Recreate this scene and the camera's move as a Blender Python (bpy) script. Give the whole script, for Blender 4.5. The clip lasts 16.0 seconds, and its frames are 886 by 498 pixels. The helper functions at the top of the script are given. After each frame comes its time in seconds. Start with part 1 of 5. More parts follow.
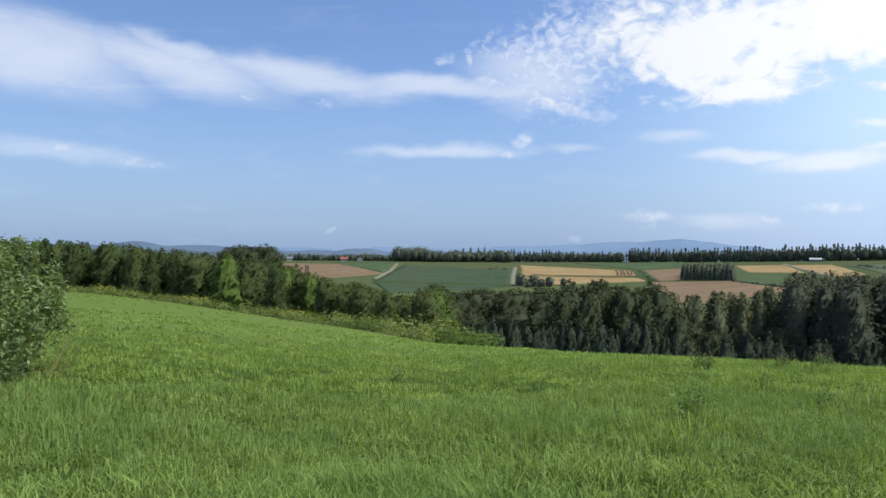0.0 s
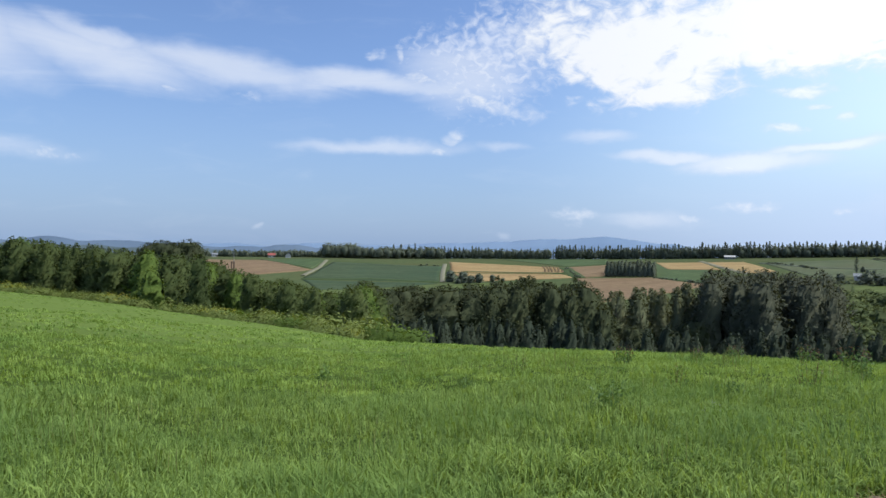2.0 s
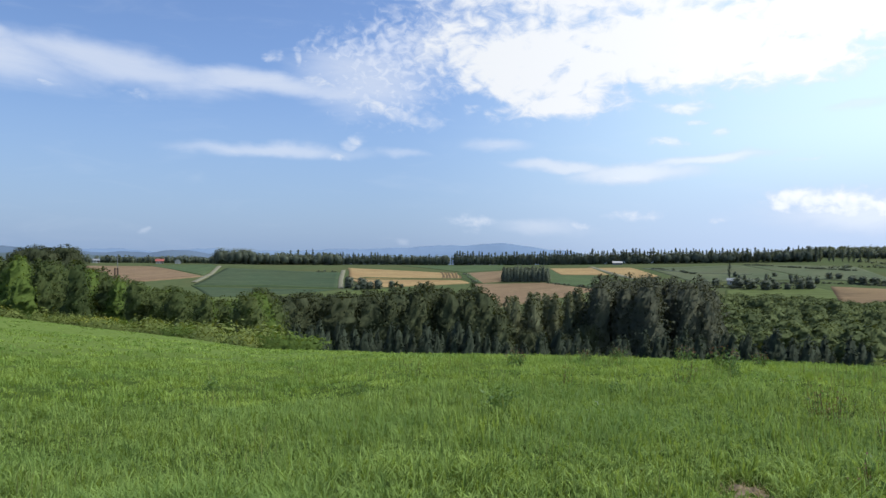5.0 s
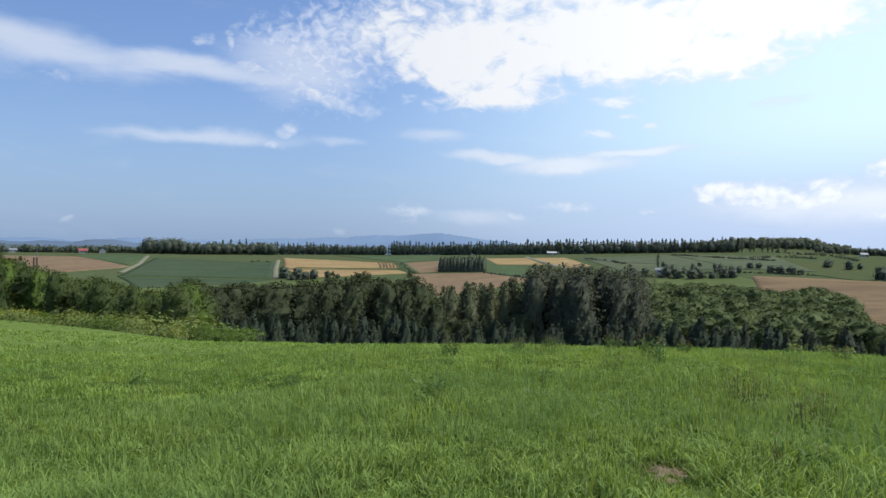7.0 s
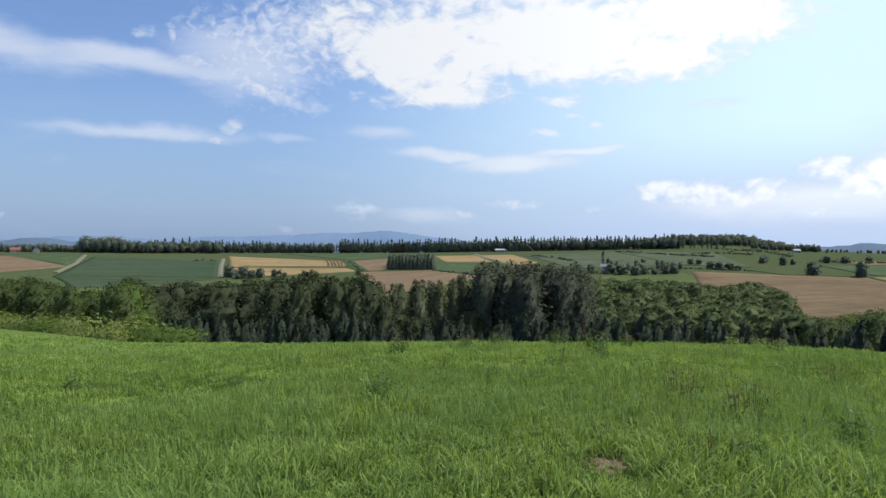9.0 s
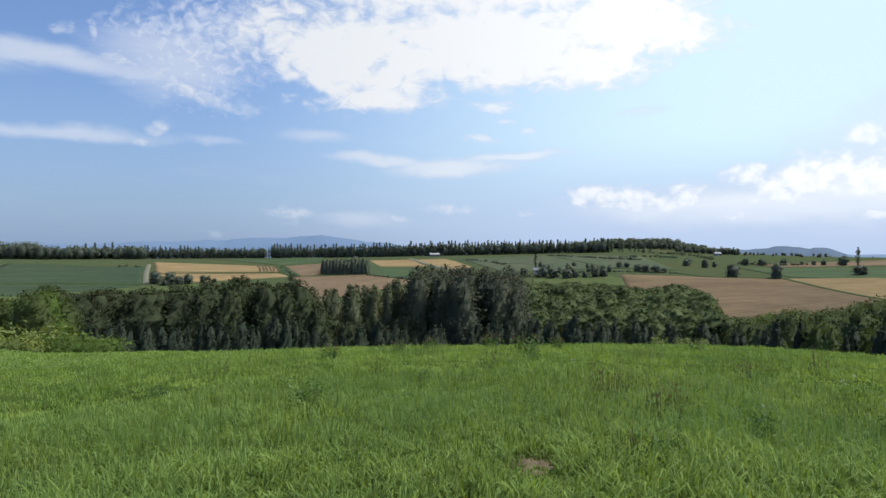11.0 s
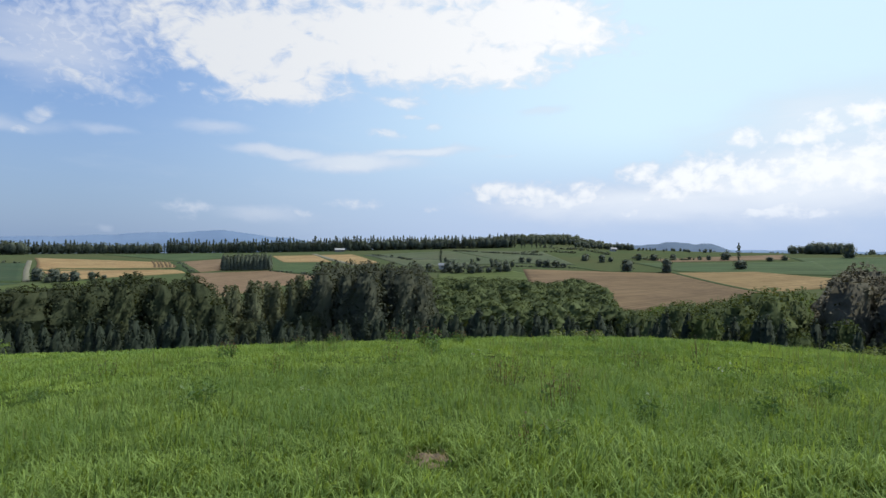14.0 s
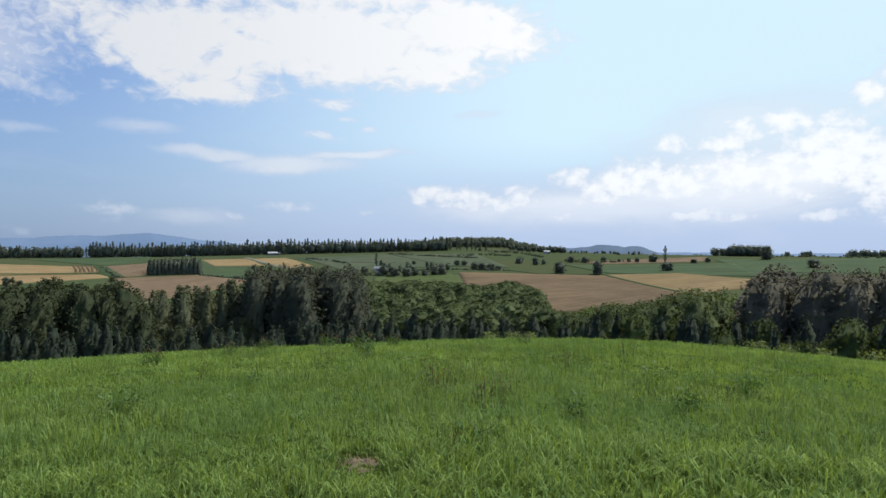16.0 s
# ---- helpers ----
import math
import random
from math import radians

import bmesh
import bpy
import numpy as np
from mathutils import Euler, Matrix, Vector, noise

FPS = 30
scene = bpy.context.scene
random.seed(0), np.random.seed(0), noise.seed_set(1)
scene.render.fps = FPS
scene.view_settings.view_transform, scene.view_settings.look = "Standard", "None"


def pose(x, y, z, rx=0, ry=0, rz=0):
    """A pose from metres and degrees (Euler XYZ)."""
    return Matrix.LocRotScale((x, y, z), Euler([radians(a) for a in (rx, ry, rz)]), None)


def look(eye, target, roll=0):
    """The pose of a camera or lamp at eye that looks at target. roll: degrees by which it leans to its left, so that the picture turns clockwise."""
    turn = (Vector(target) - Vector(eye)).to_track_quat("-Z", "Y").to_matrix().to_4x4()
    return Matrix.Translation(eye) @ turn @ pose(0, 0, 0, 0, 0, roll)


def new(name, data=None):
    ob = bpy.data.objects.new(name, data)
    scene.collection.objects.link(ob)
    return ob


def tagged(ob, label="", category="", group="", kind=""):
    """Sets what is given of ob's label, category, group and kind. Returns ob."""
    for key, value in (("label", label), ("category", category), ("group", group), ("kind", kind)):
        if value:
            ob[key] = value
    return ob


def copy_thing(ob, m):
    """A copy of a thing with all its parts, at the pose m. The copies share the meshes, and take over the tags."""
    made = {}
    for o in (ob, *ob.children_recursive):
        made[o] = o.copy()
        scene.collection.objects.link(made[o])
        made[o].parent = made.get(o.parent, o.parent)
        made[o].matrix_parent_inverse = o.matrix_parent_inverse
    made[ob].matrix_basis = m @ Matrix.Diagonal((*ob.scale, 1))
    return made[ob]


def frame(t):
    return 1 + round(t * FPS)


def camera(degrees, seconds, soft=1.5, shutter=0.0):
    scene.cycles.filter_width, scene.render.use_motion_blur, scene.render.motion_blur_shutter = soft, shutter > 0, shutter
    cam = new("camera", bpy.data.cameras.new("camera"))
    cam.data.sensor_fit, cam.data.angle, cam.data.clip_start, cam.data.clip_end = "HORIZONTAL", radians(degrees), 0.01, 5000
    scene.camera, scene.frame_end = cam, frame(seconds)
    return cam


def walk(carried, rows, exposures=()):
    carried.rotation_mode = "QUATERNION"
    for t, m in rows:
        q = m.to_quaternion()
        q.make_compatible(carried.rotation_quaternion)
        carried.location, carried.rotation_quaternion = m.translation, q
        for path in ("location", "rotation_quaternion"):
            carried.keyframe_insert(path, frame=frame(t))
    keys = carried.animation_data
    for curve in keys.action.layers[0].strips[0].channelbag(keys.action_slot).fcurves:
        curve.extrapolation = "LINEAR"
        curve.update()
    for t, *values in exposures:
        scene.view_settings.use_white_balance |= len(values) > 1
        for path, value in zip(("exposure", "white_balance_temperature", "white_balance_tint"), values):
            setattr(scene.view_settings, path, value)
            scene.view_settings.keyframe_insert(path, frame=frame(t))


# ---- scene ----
cam = camera(65.74, 16.0, soft=1.5)

# ---- the walk: an arm's length round one spot, turning to the right ----
EYE = 1.6
ARM = 0.56


def turned(yaw, pitch, roll):
    a = radians(-yaw)
    return pose(ARM * math.sin(a), ARM * math.cos(a), EYE, 90 + pitch, roll, yaw)


PATH = [
    (0.0, turned(0.00, 0.17, -0.51)),
    (0.5, turned(-1.31, 0.15, -0.72)),
    (1.0, turned(-2.89, -0.04, -0.65)),
    (1.5, turned(-4.39, -0.22, -0.70)),
    (2.0, turned(-5.81, -0.05, -0.74)),
    (2.5, turned(-7.13, 0.11, -1.06)),
    (3.0, turned(-8.42, 0.12, -0.95)),
    (3.5, turned(-9.71, 0.20, -0.80)),
    (4.0, turned(-11.17, 0.43, -0.72)),
    (6.5, turned(-18.38, 0.12, -0.95)),
    (7.0, turned(-19.48, -0.20, -0.91)),
    (7.5, turned(-20.43, -0.36, -0.90)),
    (8.0, turned(-21.43, -0.31, -0.54)),
    (8.5, turned(-22.44, -0.28, -0.69)),
    (9.0, turned(-23.75, -0.34, -0.71)),
    (11.5, turned(-30.69, 0.11, -0.40)),
    (12.0, turned(-32.20, -0.06, -0.38)),
    (12.5, turned(-33.46, -0.44, -0.71)),
    (13.0, turned(-34.63, -0.45, -0.97)),
    (13.5, turned(-35.79, -0.23, -0.62)),
    (14.0, turned(-37.06, -0.23, -0.56)),
    (14.5, turned(-38.27, -0.02, -0.40)),
    (15.0, turned(-39.64, 0.17, -0.21)),
    (15.5, turned(-41.00, 0.12, -0.34)),
    (16.0, turned(-42.43, 0.07, -0.42)),
]
EXPOSURES = [(0.0, -0.05), (4.0, -0.08), (7.0, -0.14), (9.0, -0.16), (12.5, -0.25), (16.0, -0.30)]
walk(cam, PATH, EXPOSURES)

# ---- sky, clouds and sun ----
SUN_AZ, SUN_EL = 92.0, 57.0
world = bpy.data.worlds.new("summer_sky")
scene.world = world
world.use_nodes = True
wt = world.node_tree
wt.nodes.clear()


def wnode(kind, *links, **settings):
    n = wt.nodes.new(kind)
    for k, v in settings.items():
        if k == "op":
            n.operation = v
    for i, v in enumerate(links):
        if v is None:
            continue
        if isinstance(v, bpy.types.NodeSocket):
            wt.links.new(v, n.inputs[i])
        else:
            n.inputs[i].default_value = v
    return n


def wmath(op, a, b=None, c=None):
    return wnode("ShaderNodeMath", a, b, c, op=op).outputs[0]


def wramp(value, lo, hi, out_lo=0.0, out_hi=1.0):
    n = wnode("ShaderNodeMapRange", value, lo, hi, out_lo, out_hi)
    n.interpolation_type = "SMOOTHSTEP"
    return n.outputs[0]


sky = wt.nodes.new("ShaderNodeTexSky")
sky.sky_type = "NISHITA"
sky.sun_disc = False
sky.sun_elevation = radians(SUN_EL)
sky.sun_rotation = radians(SUN_AZ)
sky.altitude = 200
sky.air_density = 1.0
sky.dust_density = 1.6
sky.ozone_density = 2.0

heading = wt.nodes.new("ShaderNodeTexCoord").outputs["Generated"]
split = wnode("ShaderNodeSeparateXYZ", heading)
az = wmath("MULTIPLY", wmath("ARCTAN2", split.outputs[0], split.outputs[1]), 57.29578)
el = wmath("MULTIPLY", wmath("ARCSINE", split.outputs[2]), 57.29578)
flat = wnode("ShaderNodeCombineXYZ", az, el, 0.0).outputs[0]


def wnoise(scale, detail, rough, stretch, distort=0.0):
    p = wnode("ShaderNodeVectorMath", flat, stretch, op="MULTIPLY").outputs[0]
    n = wt.nodes.new("ShaderNodeTexNoise")
    n.inputs["Scale"].default_value, n.inputs["Detail"].default_value = scale, detail
    n.inputs["Roughness"].default_value, n.inputs["Distortion"].default_value = rough, distort
    wt.links.new(p, n.inputs["Vector"])
    return n.outputs["Fac"], n.outputs["Color"]


# ragged edges: the clouds' own coordinates are shaken by two grains of noise
coarse = wnoise(0.22, 4, 0.55, (1, 1.6, 1))[1]
shake = wnode("ShaderNodeVectorMath", coarse, (0.5, 0.5, 0.5), op="SUBTRACT").outputs[0]
shake = wnode("ShaderNodeVectorMath", shake, (3.2, 1.7, 0), op="MULTIPLY").outputs[0]
place = wnode("ShaderNodeVectorMath", flat, shake, op="ADD").outputs[0]
fine = wnoise(0.6, 7, 0.58, (1, 1.7, 1), 0.5)[0]
veil = wnoise(0.35, 6, 0.6, (0.35, 1.5, 1), 0.8)[0]
billow = wnoise(0.75, 8, 0.55, (1, 1.25, 1), 0.15)[0]
flock = wnoise(1.25, 5, 0.5, (1, 1.3, 1), 0.6)[0]
CLOUDS = {}
banks = 0


def cloud(kind, a, e, half_w, half_h, strength=1.0, tilt=0.0):
    """One bank of cloud at a bearing and height in degrees: a veil (soft), a thin puff, a crisp heap, part of the dense sheet, a flock of flakes (mottle) or a gap (hole)."""
    global place, banks
    m = wt.nodes.new("ShaderNodeMapping")
    m.vector_type = "TEXTURE"
    wt.links.new(place, m.inputs["Vector"])
    m.inputs["Location"].default_value = (a, e, 0)
    m.inputs["Rotation"].default_value = (0, 0, radians(tilt))
    m.inputs["Scale"].default_value = (half_w, half_h, 1)
    d = wnode("ShaderNodeVectorMath", m.outputs[0], op="LENGTH").outputs["Value"]
    g = wramp(d, 1.45, 0.15, 0.0, strength) if kind == "soft" else wramp(d, 1.55, 0.2, 0.0, strength)
    CLOUDS[kind] = wmath("MAXIMUM", CLOUDS[kind], g) if kind in CLOUDS else g
    banks += 1
    if banks % 10 == 0:
        # the banks are worked out in batches: the next ten lie a hair's breadth off, by the ones before them
        hair = wmath("MULTIPLY", g, 1e-5)
        place = wnode("ShaderNodeVectorMath", place, wnode("ShaderNodeCombineXYZ", hair, 0.0, 0.0).outputs[0], op="ADD").outputs[0]


# the great white sheet, its gaps and the flakes along its western side
cloud("sheet", 22.8, 15.5, 8.9, 3.71, 1.2, 0)
cloud("sheet", 23.3, 12.3, 5.5, 1.17, 1.0, 0)
cloud("sheet", 32.9, 16.6, 12.0, 3.37, 1.3, 0)
cloud("sheet", 41.3, 15.0, 5.7, 2.05, 1.1, 0)
cloud("sheet", 43.8, 17.9, 8.2, 2.53, 1.2, -8)
cloud("sheet", 31.4, 24.7, 21.7, 6.47, 1.4, 0)
cloud("sheet", 15.2, 17.1, 4.2, 3.43, 0.75, 0)
cloud("hole", 17.1, 12.9, 2.2, 0.54, 1.0, -8)
cloud("hole", 24.1, 15.1, 1.6, 0.53, 1.0, 35)
cloud("hole", 26.8, 16.5, 1.1, 0.34, 0.9, -20)
cloud("hole", 28.7, 13.7, 1.8, 0.35, 0.8, -5)
cloud("mottle", 8.8, 14.9, 5.7, 3.46, 0.95, 0)
cloud("mottle", 11.1, 16.9, 5.1, 2.56, 0.9, 0)
cloud("mottle", 6.1, 15.1, 2.7, 2.13, 0.8, 0)
cloud("puff", 4.8, 13.4, 4.0, 0.69, 0.75, -12)
cloud("puff", 8.8, 12.2, 5.2, 0.80, 0.85, -17)
cloud("puff", 12.1, 11.4, 2.8, 0.63, 0.7, -10)
cloud("soft", 8.1, 14.2, 6.8, 3.04, 0.82, 0)
cloud("puff", -0.3, 15.7, 0.9, 0.49, 0.7, 0)
cloud("puff", 2.1, 15.5, 0.6, 1.00, 0.75, 0)
cloud("puff", 2.8, 14.1, 1.7, 0.93, 0.75, 0)
# the long streak and the thin bands below it
cloud("soft", -31.3, 13.8, 9.0, 3.43, 0.95, -4)
cloud("soft", -21.9, 14.0, 9.4, 2.06, 0.9, -9)
cloud("soft", -21.1, 15.1, 4.9, 1.07, 0.9, -14)
cloud("soft", -11.5, 13.8, 10.4, 1.57, 0.9, -5)
cloud("soft", -1.3, 13.6, 9.4, 1.07, 0.9, -2)
cloud("soft", 5.8, 13.1, 5.6, 0.80, 0.8, -6)
cloud("puff", -15.9, 12.2, 2.0, 0.56, 0.66, 0)
cloud("puff", -9.7, 11.9, 2.1, 0.40, 0.5, 0)
cloud("soft", 0.2, 8.4, 9.0, 0.74, 0.75, 0)
cloud("puff", -1.2, 8.3, 5.2, 0.42, 0.55, 0)
cloud("puff", 4.5, 8.4, 3.3, 0.51, 0.7, 0)
cloud("puff", 6.9, 9.2, 1.1, 0.82, 0.78, 0)
cloud("soft", 10.7, 8.5, 2.7, 0.55, 0.6, 0)
cloud("soft", -28.8, 7.0, 8.0, 1.06, 0.6, -3)
cloud("puff", -29.8, 7.3, 1.8, 0.65, 0.6, 0)
cloud("puff", -24.5, 6.7, 2.2, 0.59, 0.58, 0)
cloud("soft", 18.9, 9.2, 3.0, 0.61, 0.65, 0)
cloud("puff", 33.4, 11.8, 2.3, 0.57, 1.0, 0)
cloud("puff", 32.0, 9.1, 1.6, 0.54, 0.95, -6)
cloud("puff", 36.5, 9.7, 1.1, 0.44, 0.85, 0)
cloud("puff", 34.4, 10.6, 1.1, 0.26, 0.7, -8)
cloud("soft", 24.4, 7.4, 5.6, 0.55, 1.0, -4)
cloud("puff", 24.8, 7.3, 4.2, 0.37, 0.6, -4)
cloud("soft", 29.9, 6.9, 5.9, 0.91, 1.1, 0)
cloud("puff", 29.9, 6.8, 4.6, 0.59, 0.8, 0)
cloud("soft", 35.1, 7.8, 5.7, 0.49, 1.0, 5)
cloud("puff", 36.1, 7.9, 3.5, 0.31, 0.7, 5)
cloud("puff", 42.0, 7.7, 1.4, 0.26, 0.5, 0)
cloud("soft", 45.3, 11.2, 2.3, 0.57, 0.6, 3)
cloud("heap", 16.5, 2.7, 2.2, 0.61, 0.75, 0)
# low heaps along the horizon
cloud("soft", 22.8, 2.4, 4.2, 0.85, 0.8, 0)
cloud("heap", 25.4, 2.6, 1.2, 0.37, 0.6, 0)
cloud("heap", 29.7, 3.5, 2.5, 0.37, 0.65, 0)
cloud("heap", 36.1, 3.0, 1.1, 0.36, 0.75, 0)
cloud("soft", 10.7, 1.3, 0.7, 0.37, 0.7, 0)
cloud("soft", -9.2, 1.6, 0.4, 0.33, 0.7, 0)
cloud("heap", 41.2, 4.7, 2.0, 0.94, 0.9, 0)
cloud("heap", 45.5, 4.0, 5.7, 1.22, 1.0, -4)
cloud("heap", 49.3, 4.6, 1.7, 1.03, 1.0, 0)
cloud("heap", 53.0, 2.7, 2.3, 0.65, 0.9, 0)
cloud("heap", 52.7, 6.1, 2.0, 1.19, 1.0, 0)
cloud("heap", 57.0, 5.5, 5.3, 2.08, 1.1, 12)
cloud("heap", 60.9, 8.3, 1.4, 1.14, 1.0, 0)
cloud("heap", 61.7, 5.4, 5.0, 1.94, 1.1, 0)
cloud("heap", 65.4, 8.7, 3.2, 1.36, 1.05, 10)
cloud("heap", 69.3, 9.6, 2.8, 1.15, 1.05, 6)
cloud("heap", 72.2, 9.5, 1.8, 0.96, 1.0, 0)
cloud("heap", 74.3, 11.2, 1.7, 1.31, 1.0, 0)
cloud("heap", 72.2, 6.8, 5.7, 3.23, 1.2, 0)
cloud("heap", 67.0, 5.8, 5.5, 2.55, 1.15, 0)
cloud("heap", 63.0, 2.8, 4.6, 0.79, 1.0, 0)
cloud("heap", 69.3, 4.1, 3.0, 1.09, 0.95, 0)
cloud("heap", 71.9, 2.6, 2.5, 0.66, 1.0, 0)
cloud("heap", 76.0, 4.6, 3.0, 2.74, 1.1, 0)
cloud("heap", 78.2, 10.2, 4.7, 4.46, 1.1, 0)
cloud("heap", 81.2, 4.4, 5.7, 2.93, 1.1, 0)
cloud("soft", 65.4, 5.0, 14.4, 3.88, 1.15, 6)
cloud("soft", 55.0, 3.4, 15.0, 2.2, 1.1, 0)
cloud("soft", 47.0, 3.3, 9.0, 1.7, 0.95, 0)
cloud("soft", 66.0, 9.0, 12.0, 4.0, 0.75, 10)
cloud("soft", 47.9, 3.4, 12.2, 1.12, 0.6, 0)
cloud("soft", 57.0, 2.3, 22.1, 0.91, 0.5, 0)
# out of view
cloud("soft", -60.0, 16.0, 18.0, 6.0, 0.8)
cloud("heap", 98.0, 12.0, 14.0, 8.0, 1.1)
cloud("puff", -150.0, 20.0, 40.0, 12.0, 0.9)
cloud("puff", 150.0, 30.0, 40.0, 12.0, 0.9)


def ragged(kind, grain, depth, lo, hi):
    """A kind of cloud with its edge broken up by a grain of noise: how thick it is, and how much it covers."""
    thick = wmath("ADD", CLOUDS[kind], wmath("MULTIPLY", wmath("SUBTRACT", grain, 0.5), depth))
    return thick, wmath("MULTIPLY", wramp(thick, lo, hi), wramp(CLOUDS[kind], 0.0, 0.2))


sheet_thick = wmath("SUBTRACT", CLOUDS["sheet"], wmath("MULTIPLY", CLOUDS["hole"], 0.55))
CLOUDS["sheet"] = sheet_thick
sheet_thick, sheet = ragged("sheet", fine, 1.7, 0.10, 0.95)
heap_thick, heap = ragged("heap", billow, 1.9, 0.12, 1.10)
puff_thick, puff = ragged("puff", fine, 1.6, 0.20, 1.30)
flake_thick, flakes = ragged("mottle", flock, 2.2, 0.05, 1.45)
film_thick, film = ragged("soft", veil, 0.55, 0.05, 1.0)
dense = wmath("MAXIMUM", sheet, wmath("MULTIPLY", heap, 0.85))
thin = wmath("MAXIMUM", wmath("MULTIPLY", puff, 0.86), wmath("MULTIPLY", flakes, 0.85))
thin = wmath("MAXIMUM", thin, wmath("MULTIPLY", film, 0.66))
cover = wmath("MAXIMUM", dense, thin)
# heaps far off fade into the humid air
cover = wmath("MULTIPLY", cover, wramp(el, 0.2, 5.0, 0.35, 1.0))
wisps = wmath("MULTIPLY", wramp(veil, 0.50, 0.85), 0.10)
# thick haze low down and towards the sun, as on a humid summer day
haze = wmath("MULTIPLY", wramp(el, 16.0, -1.0), 0.72)
glare = wmath("MULTIPLY", wramp(az, 8.0, 54.0), wramp(el, -3.0, 10.0))
glare = wmath("MULTIPLY", glare, 0.95)

SKY_GAIN = 0.140
air = wnode("ShaderNodeVectorMath", sky.outputs[0], (SKY_GAIN * 0.88, SKY_GAIN * 1.0, SKY_GAIN * 1.22), op="MULTIPLY").outputs[0]


def wmix(fac, a, b):
    n = wt.nodes.new("ShaderNodeMix")
    n.data_type = "RGBA"
    wt.links.new(fac, n.inputs[0])
    for i, v in ((6, a), (7, b)):
        if isinstance(v, bpy.types.NodeSocket):
            wt.links.new(v, n.inputs[i])
        else:
            n.inputs[i].default_value = v
    return n.outputs[2]


body = wmath("MAXIMUM", wmath("ADD", sheet_thick, 0.25), wmath("MAXIMUM", wmath("MAXIMUM", heap_thick, puff_thick), wmath("MULTIPLY", film_thick, 0.9)))
tone = wmix(wramp(body, 0.3, 1.3), (0.78, 0.86, 1.03, 1), wmix(wramp(az, 8.0, 62.0), (0.92, 0.96, 1.02, 1), (1.26, 1.28, 1.30, 1)))
shade = wmix(haze, air, (0.335, 0.495, 0.79, 1))
shade = wmix(glare, shade, (0.86, 1.12, 1.28, 1))
murk = wmath("MULTIPLY", wmath("MULTIPLY", wramp(az, 6.0, 50.0), wramp(el, 10.0, 1.0)), 0.8)
shade = wmix(murk, shade, (0.62, 0.77, 1.07, 1))
shade = wmix(wisps, shade, (0.86, 0.94, 1.06, 1))
shade = wmix(cover, shade, tone)
back = wnode("ShaderNodeBackground", shade, 1.0)
wt.links.new(back.outputs[0], wt.nodes.new("ShaderNodeOutputWorld").inputs[0])

sun = new("sun", bpy.data.lights.new("sun", "SUN"))
sun.data.energy, sun.data.angle, sun.data.color = 4.6, radians(0.6), (1.0, 0.95, 0.86)
SUN_WAY = Vector((math.sin(radians(SUN_AZ)) * math.cos(radians(SUN_EL)), math.cos(radians(SUN_AZ)) * math.cos(radians(SUN_EL)), math.sin(radians(SUN_EL))))
sun.matrix_world = look(SUN_WAY * 100, (0, 0, 0))

